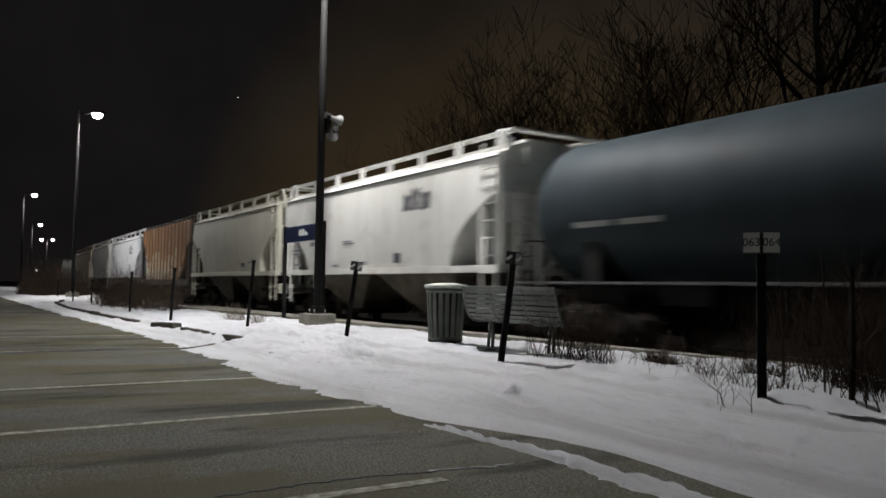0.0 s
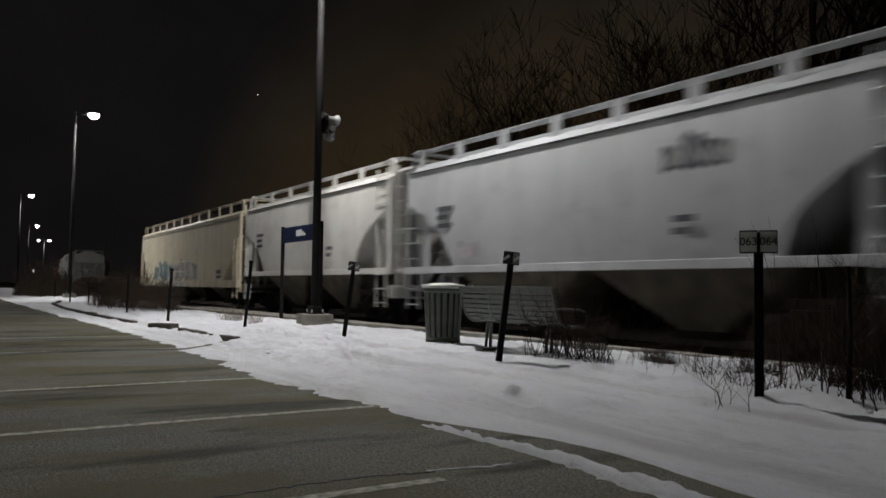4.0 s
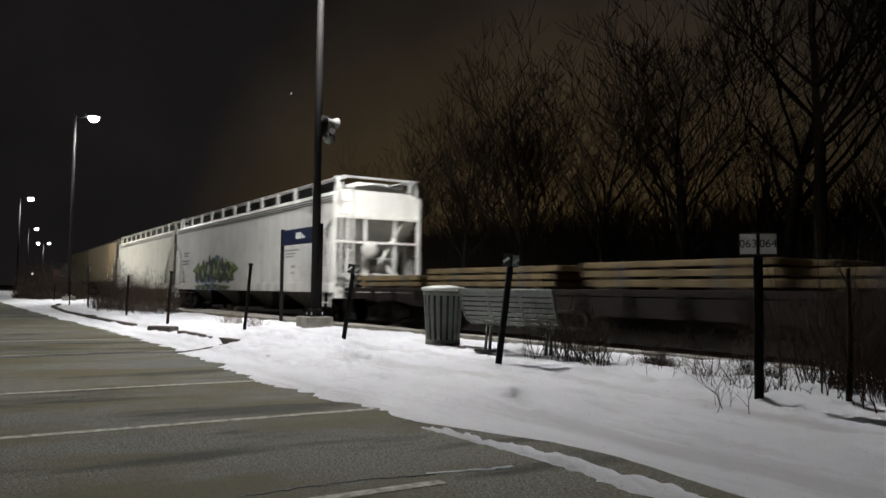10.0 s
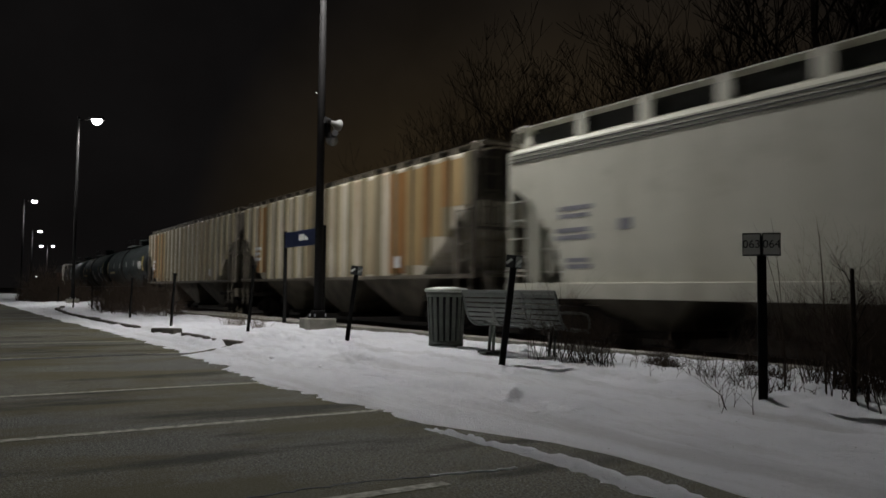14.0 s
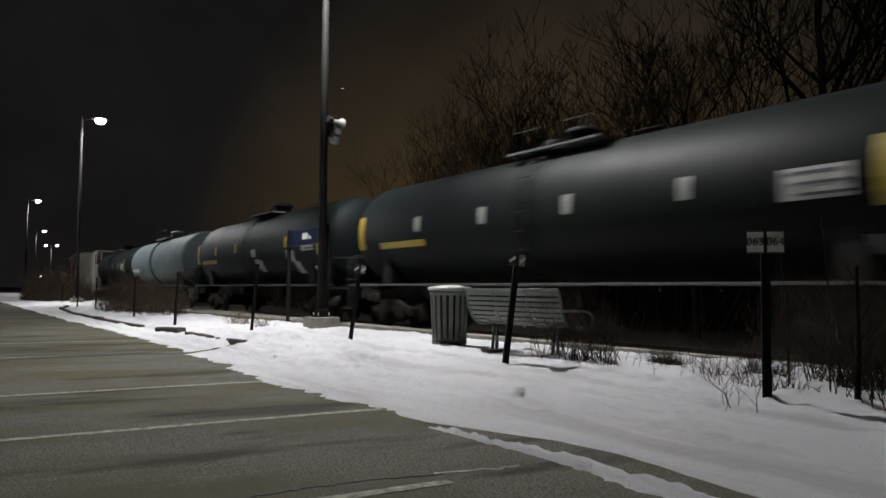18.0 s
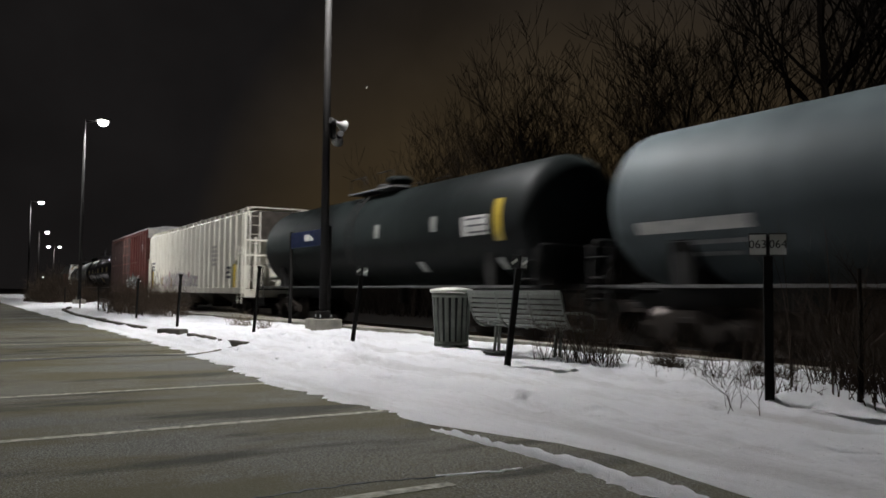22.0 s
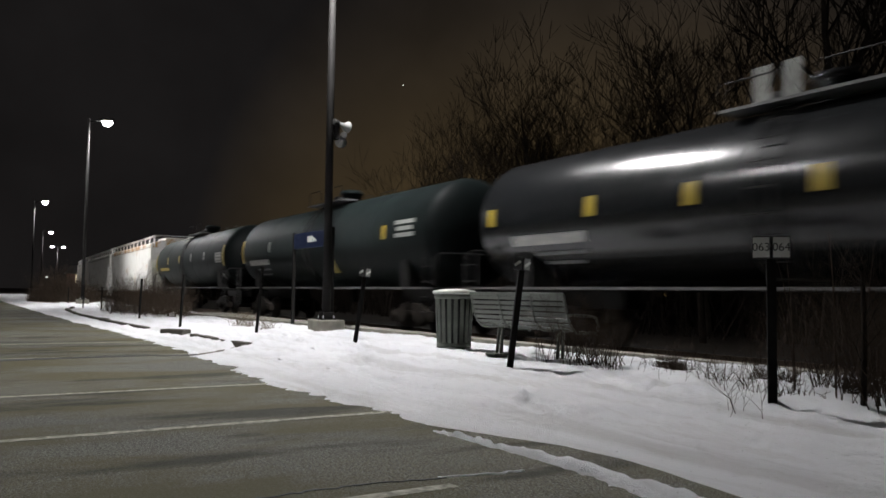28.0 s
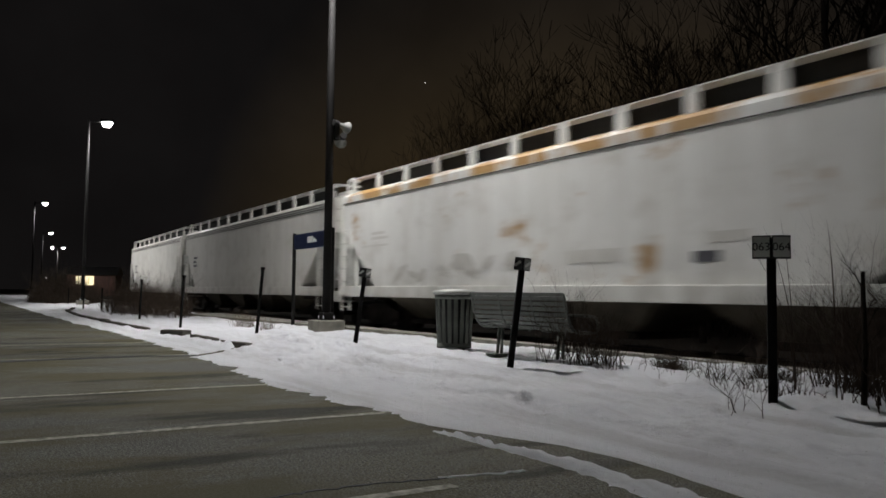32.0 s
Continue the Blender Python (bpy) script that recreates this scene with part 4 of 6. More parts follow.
def wildstyle(parent, x0, x1, z0, z1, outline, fills, accents, seed, y, letters=6, gap=0.0, cuts=0):
    """Angular interlocked sprayed letters with pointed ends: dark bodies, bright strokes and accents in thin layers."""
    rng = random.Random(seed)
    cell, hh, layer = (x1 - x0) / letters, z1 - z0, 0

    def shape(points, colour):
        nonlocal layer
        layer += 1
        part("sprayed_shape", prism(B(), points, "y", 0, 0.002), colour, parent, at=pose(0, y - 0.0006 * layer, 0))

    def j(a):
        return rng.uniform(-a, a)
    body = ((0, 0.06), (0.22, -0.04), (0.5, 0.12), (0.8, 0.0), (1, 0.16), (0.92, 0.5), (1.05, 0.84), (0.76, 0.96), (0.55, 0.8), (0.3, 1.04), (0.02, 0.9), (0.12, 0.5))
    for k in range(letters):
        lift = 1 - 0.35 * abs((k + 0.5) / letters - 0.5) * 2
        c0 = x0 + k * cell + gap * cell / 2
        w = cell * (1 - gap)
        shape([(c0 + w * (u + j(0.07)), z0 + hh * lift * (v + j(0.06))) for u, v in body], outline)
    if gap == 0.0:
        for xe, xt in ((x0 + 0.3 * cell, x0 - 0.75 * cell), (x1 - 0.3 * cell, x1 + 0.7 * cell)):
            shape([(xe, z0 + 0.25 * hh), (xt, z0 + 0.45 * hh), (xe, z0 + 0.72 * hh)], outline)
            shape([(xe, z0 + 0.36 * hh), (xt * 0.8 + xe * 0.2, z0 + 0.47 * hh), (xe, z0 + 0.64 * hh)], fills[0])
    for k in range(letters):
        c0 = x0 + k * cell + gap * cell / 2
        w = cell * (1 - gap)
        lift = 1 - 0.35 * abs((k + 0.5) / letters - 0.5) * 2
        for a, b, width in ((0.14, 0.3, 0.2), (0.62, 0.78, 0.2), (0.2, 0.8, 0.17)):
            if rng.random() < 0.12:
                continue
            lo, hi = rng.uniform(0.08, 0.2), rng.uniform(0.72, 0.9)
            if rng.random() < 0.4:
                a, b = b, a
            shape([(c0 + w * (a + j(0.05)), z0 + hh * lift * lo), (c0 + w * (a + width), z0 + hh * lift * (lo + 0.05 + j(0.04))), (c0 + w * (b + width * 0.9), z0 + hh * lift * hi),
                   (c0 + w * (b + width * 0.3), z0 + hh * lift * (hi + 0.1))], fills[rng.randrange(len(fills))])
        if accents and rng.random() < 0.75:
            r = 0.16 * w
            ax, az = c0 + w * rng.uniform(0.2, 0.8), z0 + hh * lift * rng.choice((0.98, 0.9, 0.08))
            shape([(ax + r * math.cos(q * math.tau / 9) * rng.uniform(0.8, 1.3), az + r * math.sin(q * math.tau / 9)) for q in range(9)], accents[rng.randrange(len(accents))])
    # outline-coloured blocks and slashes cut into the letters, so that the bright paint shows in slivers
    for k in range(letters * cuts):
        c0, lift = x0 + (k / cuts + j(0.15)) * cell, 1 - 0.3 * abs((k + 0.5) / (letters * cuts) - 0.5) * 2
        zb = z0 + hh * lift * (0.02, 0.48, 0.26)[k % 3] + j(0.04) * hh
        w, t, lean = cell * rng.uniform(0.24, 0.42), hh * lift * rng.uniform(0.28, 0.5), cell * j(0.3)
        shape([(c0, zb), (c0 + w * 0.8, zb - 0.05 * t), (c0 + w + lean * 0.4, zb + 0.45 * t), (c0 + w * 0.9 + lean, zb + t), (c0 + w * 0.3 + lean, zb + 1.08 * t), (c0 - w * 0.1 + lean * 0.5, zb + 0.5 * t)], outline)


TANK_R, TANK_Z = 1.46, 2.70


def tank(label, front, rear, paint, trim="black", marks=(), seed=1, sill=1.2, light_top=False):
    ob, L = car("tank_car", label, front, rear, "freight car")
    h = L / 2
    R, zc = TANK_R, TANK_Z
    body = h - 0.75
    prof = [(R * math.sin(a), -body - 0.0 - 0.62 * math.cos(a)) for a in [k * math.pi / 16 for k in range(1, 9)]]
    prof = [(0.02, -body - 0.62)] + prof
    rings = int((2 * body) / 2.6)
    prof += [(R, -body + 2 * body * k / rings) for k in range(1, rings)]
    prof += [(r, -x) for r, x in prof[8::-1]]
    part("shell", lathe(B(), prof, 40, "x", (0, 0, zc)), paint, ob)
    # weld bands
    for k in range(1, rings):
        x = -body + 2 * body * k / rings
        part("weld_band", lathe(B(), [(R - 0.01, x - 0.03), (R + 0.006, x - 0.02), (R + 0.006, x + 0.02), (R - 0.01, x + 0.03)], 40, "x", (0, 0, zc)), paint, ob)
    # stub sills, saddles, side running boards
    for s in (-1, 1):
        part("stub_sill", box(B(), h - 4.0, h - 0.05, -0.3, 0.3, 0.82, 1.3, pose(0, 0, 0, 0, 0, 0 if s > 0 else 180), 0.015), trim, ob)
        sad = [(-1.25, 1.2), (1.25, 1.2), (1.28, 2.0), (0.9, 1.65), (0.45, 1.45), (-0.45, 1.45), (-0.9, 1.65), (-1.28, 2.0)]
        part("saddle", prism(B(), sad, "x", -0.22, 0.22), trim, ob, at=pose(s * (h - 2.05), 0, 0))
        part("end_platform", box(B(), -0.3, 0.3, -1.5, 1.5, 1.1, 1.16), trim, ob, at=pose(s * (h - 0.35), 0, 0))
        part("side_walk", box(B(), -h + 0.1, h - 0.1, -0.10, 0.10, sill, sill + 0.05), "walk", ob, at=pose(0, s * 1.42, 0))
        for t in (-1, 1):
            ladder(ob, s * (h - 0.35), t * 1.5, 0.5, 2.0, 0.5, trim, 0 if t < 0 else 180)
        bm = sweep(B(), [(0, -1.4, 1.1), (0, -1.4, 2.02), (0, -1.3, 2.1), (0, 1.3, 2.1), (0, 1.4, 2.02), (0, 1.4, 1.1)], 0.022)
        part("end_rail", bm, trim, ob, at=pose(s * (h - 0.1), 0, 0))
    # manway, valves, platform and rails
    top = zc + R
    part("manway", lathe(B(), [(0.34, -0.1), (0.34, 0.30), (0.42, 0.31), (0.42, 0.38), (0.30, 0.46), (0.02, 0.5)], 18), paint, ob, at=pose(0.0, 0, top))
    part("valve_housing", lathe(B(), [(0.26, -0.1), (0.26, 0.25), (0.22, 0.33), (0.02, 0.36)], 14), trim, ob, at=pose(-0.95, 0, top))
    for s in (-1, 1):
        part("top_platform", box(B(), -1.5, 1.5, -0.28, 0.28, 0.0, 0.05), "walk", ob, at=pose(0, s * 0.72, top - 0.06))
        for x0, x1 in ((-1.4, -0.35), (0.35, 1.4)):
            bm = sweep(B(), [(x0, 0, 0), (x0, 0, 0.42), (x0 + 0.06, 0, 0.48), (x1 - 0.06, 0, 0.48), (x1, 0, 0.42), (x1, 0, 0)], 0.014)
            part("top_rail", bm, trim, ob, at=pose(0, s * 0.98, top - 0.06))
        # curved side ladder
        lad = None
        for x in (-0.22, 0.22):
            arc = [radians(-60 + 125 * k / 8) for k in range(9)]
            bm = sweep(B(), [(x, -(R + 0.10) * math.cos(a), zc + (R + 0.10) * math.sin(a)) for a in arc], 0.022, 5)
            if lad is None:
                lad = part("ladder", bm, trim, ob, at=pose(-0.35, 0, 0, 0, 0, 0 if s < 0 else 180))
            else:
                part("stile", bm, trim, lad)
        for k in range(9):
            a = radians(-58 + 118 * k / 8)
            bm = tube(B(), (-0.22, -(R + 0.10) * math.cos(a), zc + (R + 0.10) * math.sin(a)), (0.22, -(R + 0.10) * math.cos(a), zc + (R + 0.10) * math.sin(a)), 0.014, seg=5)
            part("rung", bm, trim, lad)
    part("bottom_outlet", lathe(B(), [(0.14, 0), (0.14, 0.5), (0.3, 0.62)], 12), trim, ob, at=pose(0.4, 0, 0.75))

    def on_shell(name, x, ang, w, hh, material, lab="", parent=ob):
        a = radians(ang)
        rr = R + 0.004 + (0.006 if name == "stencil_bar" else 0.0)
        bm = B()
        n = 5
        arc = hh / rr
        va = []
        for k in range(n + 1):
            b = a - arc / 2 + arc * k / n
            va.append([bm.verts.new((xx, -r2 * math.cos(b), zc + r2 * math.sin(b))) for xx in (x - w / 2, x + w / 2) for r2 in (rr, rr + 0.004)])
        for p, q in zip(va, va[1:]):
            bm.faces.new((p[1], p[3], q[3], q[1]))
            bm.faces.new((p[0], q[0], q[2], p[2]))
            bm.faces.new((p[0], p[1], q[1], q[0]))
            bm.faces.new((p[2], q[2], q[3], p[3]))
        bm.faces.new(va[0])
        bm.faces.new(va[-1])
        bmesh.ops.recalc_face_normals(bm, faces=bm.faces)
        return part(name, bm, material, parent, lab)

    rng = random.Random(seed)
    for kind, xs in marks:
        for x in xs:
            if kind in ("yellow", "pale"):
                on_shell("reflector", x, 3, 0.24, 0.38, "mark_yellow" if kind == "yellow" else "mark_dim", "yellow reflective patch" if kind == "yellow" else "pale reflective patch")
            elif kind == "low_yellow":
                on_shell("hazard_stripe", x, -33, 0.45, 0.48, "mark_yellow")
            elif kind == "data":
                for k, w in enumerate((1.15, 0.9, 1.05)):
                    on_shell("data_panel", x, 12 - 7 * k, w, 0.11, "mark_dim")
            elif kind == "low_data":
                on_shell("data_panel", x, -15, 1.0, 0.11, "mark_dim")
            elif kind == "end_band":
                on_shell("reflector", x, 0, 0.30, 0.95, "mark_yellow", "tall yellow reflective band")
            elif kind == "panel":
                on_shell("data_panel", x, -3, 1.05, 0.46, "mark_pale", "pale lettered data panel")
                for k in range(3):
                    on_shell("stencil_bar", x + 0.06 * k, 3 - 6 * k, 0.8, 0.045, "mark_dark", parent=ob)
            elif kind == "strip":
                on_shell("data_panel", x, -19, 2.3, 0.22, "mark_pale", "long pale lettered panel")
                for k, w in enumerate((1.6, 1.1)):
                    on_shell("stencil_bar", x + 0.3, -31 - 9 * k, w, 0.08, "g_smoke")
            elif kind == "long_stripe":
                on_shell("hazard_stripe", x, -16, 2.4, 0.17, "mark_yellow")
            elif kind == "smear":
                for k in range(3):
                    on_shell("sprayed_shape", x + 0.3 * k, -12 - 10 * k + rng.uniform(-4, 4), 0.5, 0.3 + 0.1 * k, "g_slate")
            elif kind == "placard":
                on_shell("placard", x, -41, 0.34, 0.34, "mark_pale", "pale diamond placard")
            elif kind == "dark":
                on_shell("stencil_bar", x, 4, 0.4, 0.5, "mark_dark")
            elif kind == "plates":
                part("sign_plate", box(B(), -0.08, 0.08, -0.008, 0.008, 0, 0.62), "mark_dim", ob, "white upright plate", pose(x, -0.75, top))
    running_gear(ob, L, 2.0)
    return ob, L


def boxcar(label, front, rear, paint):
    ob, L = car("boxcar", label, front, rear, "freight car")
    h, w = L / 2, 1.5
    part("body", box(B(), -h, h, -w, w, 1.05, 4.97), paint, ob)
    roof = [(-1.56, 4.95), (1.56, 4.95), (1.56, 5.01), (0, 5.19), (-1.56, 5.01)]
    part("roof", prism(B(), roof, "x", -h - 0.06, h + 0.06), "galvanised", ob)
    for k in range(16):
        part("roof_rib", box(B(), -0.04, 0.04, -0.6, 0.6, 5.02, 5.21), "galvanised", ob, at=pose(-h + 0.4 + (L - 0.8) * k / 15, 0, 0))
    post = as_mesh("side_post", box(B(), -0.07, 0.07, -0.075, 0.075, 1.05, 4.95, bevel=0.01), paint)
    darker = as_mesh("side_post", box(B(), -0.07, 0.07, -0.075, 0.075, 1.05, 4.95, bevel=0.01), "dark_red")
    # rear half and door in a darker red than the front
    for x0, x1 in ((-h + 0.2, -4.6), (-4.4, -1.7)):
        part("sooty_panel", box(B(), x0, x1, -0.004, 0.004, 1.15, 4.7), "dark_red", ob, "dark red side panel", pose(0, -1.506, 0))
    for s in (-1, 1):
        n = 6
        for side in (-1, 1):
            for k in range(n + 1):
                x = side * (1.9 + (h - 2.0) * k / n)
                part("side_post", darker if x < 0 else post, None, ob, at=pose(x, s * 1.54, 0))
        part("side_sill", box(B(), -h, h, -0.05, 0.05, 0.78, 1.1, bevel=0.01), paint, ob, at=pose(0, s * 1.5, 0))
        d = part("sliding_door", box(B(), -1.5, 1.5, -0.04, 0.04, 1.15, 4.74, bevel=0.015), "dark_red", ob, at=pose(-0.1, s * 1.56, 0))
        for z in (1.6, 2.25, 2.9, 3.55, 4.2):
            part("door_ridge", box(B(), -1.4, 1.4, -0.03, 0.03, z - 0.04, z + 0.04), paint, d, at=pose(0, s * 0.05, 0))
        for x in (-0.9, 0.5):
            part("lock_rod", tube(B(), (x, s * 0.09, 1.2), (x, s * 0.09, 4.7), 0.022, seg=6), "brown", d)
        for z in (1.12, 4.78):
            part("door_track", box(B(), -h + 0.8, h - 1.2, -0.05, 0.05, z - 0.03, z + 0.03), paint, ob, at=pose(0, s * 1.58, 0))
        part("hand_rail", tube(B(), (-h + 0.5, s * 1.62, 2.9), (-2.2, s * 1.62, 2.9), 0.02, seg=6), paint, ob)
        part("hand_rail", tube(B(), (2.2, s * 1.62, 2.9), (h - 0.8, s * 1.62, 2.9), 0.02, seg=6), paint, ob)
        ladder(ob, h - 0.35, s * 1.58, 0.6, 4.7, 0.45, paint, 0 if s < 0 else 180)
        for z in (1.5, 2.0, 2.5, 3.0, 3.5, 4.0):
            part("end_ridge", box(B(), -0.05, 0.05, -1.35, 1.35, z - 0.08, z + 0.08, bevel=0.03), paint, ob, at=pose(s * (h + 0.03), 0, 0))
        part("end_plate", box(B(), -0.05, 0.05, -1.48, 1.48, 4.4, 4.97), "mark_white", ob, "white upper end panel", pose(s * (h + 0.02), 0, 0))
    part("centre_sill", box(B(), -h + 0.2, h - 0.2, -0.3, 0.3, 0.72, 1.05), "truck", ob)
    part("round_emblem", lathe(B(), [(0.02, 0), (0.34, 0), (0.34, 0.006), (0.02, 0.008)], 24, "y"), "g_slate", ob, "plain pale round emblem", pose(h - 1.6, -1.512, 3.9, 0, 0, 180))
    stencil(ob, -h + 1.1, 3.5, 2, 0.9, "mark_white", -1.51)
    wildstyle(ob, 0.5, 5.9, 1.15, 2.15, "g_dark", ("mark_white", "g_teal", "g_slate"), ("mark_white",), 7, -1.625, 5)
    running_gear(ob, L, 2.1)
    return ob, L


def flatcar(label, front, rear, load):
    ob, L = car("flatcar", label, front, rear, "freight car")
    h = L / 2
    part("deck", box(B(), -h, h, -1.45, 1.45, 1.02, 1.14, bevel=0.01), "flat", ob)
    sill = [(-h, 1.0), (h, 1.0), (h, 0.84), (h - 3.2, 0.80), (h - 4.6, 0.66), (-h + 4.6, 0.66), (-h + 3.2, 0.80), (-h, 0.84)]
    for s in (-1, 1):
        part("side_sill", prism(B(), sill, "y", -0.05, 0.05), "flat", ob, at=pose(0, s * 1.4, 0))
        pocket = as_mesh("stake_pocket", box(B(), -0.09, 0.09, -0.06, 0.06, 0.84, 1.08), "flat")
        for k in range(int(L / 1.2)):
            part("stake_pocket", pocket, None, ob, at=pose(-h + 0.7 + 1.2 * k, s * 1.48, 0))
        ladder(ob, s * (h - 0.4), -1.48, 0.45, 1.1, 0.45, "flat", 0, 0.3)
    part("centre_sill", box(B(), -h + 0.3, h - 0.3, -0.35, 0.35, 0.5, 1.0), "truck", ob)
    running_gear(ob, L, 2.1)
    return ob, L


def load_beams(parent_front, parent_rear, kind, seed):
    """What lies on a flatcar: bundles on bearers, tied down, moving along as part of the loaded car."""
    ob, L = CARS[-1][0], parent_front - parent_rear
    rng = random.Random(seed)
    h = L / 2
    x = -h + 0.5
    while x < h - 2.5:
        ln = rng.uniform(3.6, 5.2)
        ln = min(ln, h - 0.4 - x)
        tiers = rng.choice((2, 3, 3)) if kind == "lumber" else rng.choice((1, 2))
        z = 1.14
        for t in range(tiers):
            for bx in (0.15, 0.5, 0.85):
                part("bearer", box(B(), -0.06, 0.06, -1.3, 1.3, z, z + 0.05), "lumber", ob, at=pose(x + ln * bx, 0, 0))
            z += 0.05
            hh = rng.uniform(0.10, 0.13)
            for y in (-0.98, -0.33, 0.33, 0.98):
                bm = box(B(), x + rng.uniform(0, 0.25), x + ln - rng.uniform(0, 0.25), y - 0.31, y + 0.31, z, z + hh, bevel=0.01)
                part("beam", bm, "lumber" if kind == "lumber" else "flat", ob)
            z += hh
        for bx in (0.25, 0.75):
            part("strap", box(B(), -0.04, 0.04, -1.31, 1.31, 1.14, z + 0.006), "walk", ob, at=pose(x + ln * bx, 0, 0))
        x += ln + rng.uniform(0.15, 0.6)


def build_train():
    tank("slate grey rounded tank car with white stencils", 4.6, -13.15, "tank_blue", marks=(("low_data", (-6.7, -5.5)),), seed=3)
    # the short white hoppers
    for f, r, lab, p, emblem in (
            (-13.6, -26.45, "white curved-side covered hopper with dark emblem", "white_hopper", True),
            (-27.1, -39.3, "greyed ivory curved-side covered hopper with grimy sill", "olive_hopper", False)):
        ob, L = hopper(lab, f, r, p, "curved", 2, (1.44, 1.60), 2.1, 3.2)
        if emblem:
            wildstyle(ob, L / 2 - 4.3, L / 2 - 2.9, 3.02, 3.62, "mark_dark", ("g_grey", "mark_pale"), (), 5, -1.594, 3, 0.06)
        if emblem:
            side_marks(ob, ((-5.5, -4.6, 2.57, 2.64), (-5.5, -4.7, 2.69, 2.76), (-5.5, -4.8, 2.10, 2.17), (-5.5, -4.9, 2.22, 2.29), (-4.0, -3.6, 2.36, 2.48), (-1.5, -0.7, 2.32, 2.36),
                            (-1.5, -0.9, 2.39, 2.43), (-0.2, 0.1, 1.69, 1.80), (-5.3, -4.7, 1.74, 1.82), (-2.2, -1.8, 1.66, 1.74)), "g_grey", -1.60)
            side_marks(ob, ((1.7, 2.05, 1.72, 1.98),), "mark_dark", -1.59)
        else:
            side_marks(ob, ((1.9, 2.4, 1.79, 1.96), (-5.1, -4.5, 2.66, 2.78), (-4.9, -4.5, 2.40, 2.50)), "mark_dark", -1.60)
            side_marks(ob, ((2.8, 3.4, 1.92, 1.98),), "g_grey", -1.60)
    ob, L = hopper("rusty orange ribbed covered hopper with pale patches", -39.65, -52.1, "orange", "ribbed", 3, (1.0, 1.3), 2.7, 3.7, trim="end_shade_trim")
    rng = random.Random(12)
    n = round(L / 0.92)
    for k in range(n):
        x = -L / 2 + 0.3 + (L - 0.6) * k / n
        if not -L / 2 + 0.4 < x < L / 2 - 3.3:
            continue
        zt = 2.35 if k < 3 else rng.uniform(2.3, 3.15)
        if k >= 3:
            part("repaint_patch", box(B(), 0.1, 0.78, -0.003, 0.003, 1.98, zt), "tan", ob, "tan repainted patch", pose(x, -1.524, 0))
        part("repaint_patch", box(B(), 0.1, 0.78, -0.003, 0.003, 1.34, zt if k < 3 else 1.94), "bone", ob, "bone white repainted patch", pose(x, -1.524, 0))
        if k % 4 == 2:
            part("rusted_panel", box(B(), 0.1, 0.78, -0.003, 0.003, zt + 0.05, 4.2), "rust_dark", ob, "deep rusted side panel", pose(x, -1.524, 0))
    for f, r, emblem in ((-52.7, -65.5, True), (-66.4, -78.5, False)):
        ob, L = hopper("silver grey curved-side covered hopper with dark emblem" if emblem else "pale grey curved-side covered hopper", f, r,
                       "silver_hopper" if emblem else "pale_hopper", "curved", 2, (1.44, 1.60), 2.1, 3.2)
        if emblem:
            wildstyle(ob, L / 2 - 4.3, L / 2 - 2.9, 3.02, 3.62, "mark_dark", ("g_grey", "mark_pale"), (), 6, -1.594, 3, 0.06)
            graffiti(ob, -L / 2 + 2.6, 2.0, 0.9, 0.6, ("g_grey", "g_pink"), 9, 6, -1.60)
        stencil(ob, -L / 2 + 1.6, 2.9, 3, 0.7)
        stencil(ob, L / 2 - 4.0, 2.2, 2, 0.45)
    ob, L = hopper("long cream covered hopper with teal and grey graffiti", -79.2, -99.3, "cream_hopper", "smooth", 4)
    wildstyle(ob, -6.3, -1.6, 1.30, 2.42, "g_teal", ("g_sky", "g_teal", "g_teal"), ("mark_white",), 21, -1.524, 4, 0.06)
    wildstyle(ob, -1.4, 3.4, 1.30, 2.42, "g_smoke_pale", ("cream_hopper", "g_slate", "mark_pale"), ("tan",), 22, -1.524, 4, 0.14)
    wildstyle(ob, -6.1, 1.0, 1.0, 1.25, "emblem", ("g_sky", "cream_hopper"), (), 23, -1.614, 7, 0.1)
    side_marks(ob, ((-1.2, 0.9, 2.22, 2.26), (1.1, 2.6, 2.20, 2.24), (-1.1, 0.7, 1.72, 1.76)), "mark_white", -1.545)
    side_marks(ob, ((6.7, 7.4, 1.56, 1.74), (6.7, 7.4, 1.37, 1.50)), "mark_dark")
    side_marks(ob, ((-8.7, -8.1, 2.3, 2.42), (-8.7, -8.2, 2.05, 2.15)), "g_slate")
    flatcar("rusty flatcar loaded with dark steel beams", -99.9, -119.8, "steel")
    load_beams(-99.9, -119.8, "steel", 31)
    flatcar("rusty flatcar loaded with weathered timber bundles", -120.4, -139.9, "lumber")
    load_beams(-120.4, -139.9, "lumber", 32)
    ob, L = hopper("long white covered hopper with lime and blue graffiti", -140.5, -160.4, "white_hopper", "smooth", 4, cut=1.75, round_cut=True, cut_top=3.3)
    wildstyle(ob, -5.9, -0.1, 1.30, 2.56, "g_dark", ("g_green", "g_green", "g_lime_pale"), ("g_blue",), 41, -1.524, 6, cuts=3)
    wildstyle(ob, -5.5, -0.6, 0.99, 1.27, "g_dark", ("g_green", "g_lime_pale"), ("g_blue",), 42, -1.614, 6, cuts=2)
    side_marks(ob, ((5.8, 7.1, 2.36, 2.42), (5.8, 6.8, 2.25, 2.30), (5.8, 6.6, 2.15, 2.20), (6.4, 6.8, 1.78, 1.88), (6.4, 6.7, 1.58, 1.66)), "g_slate")
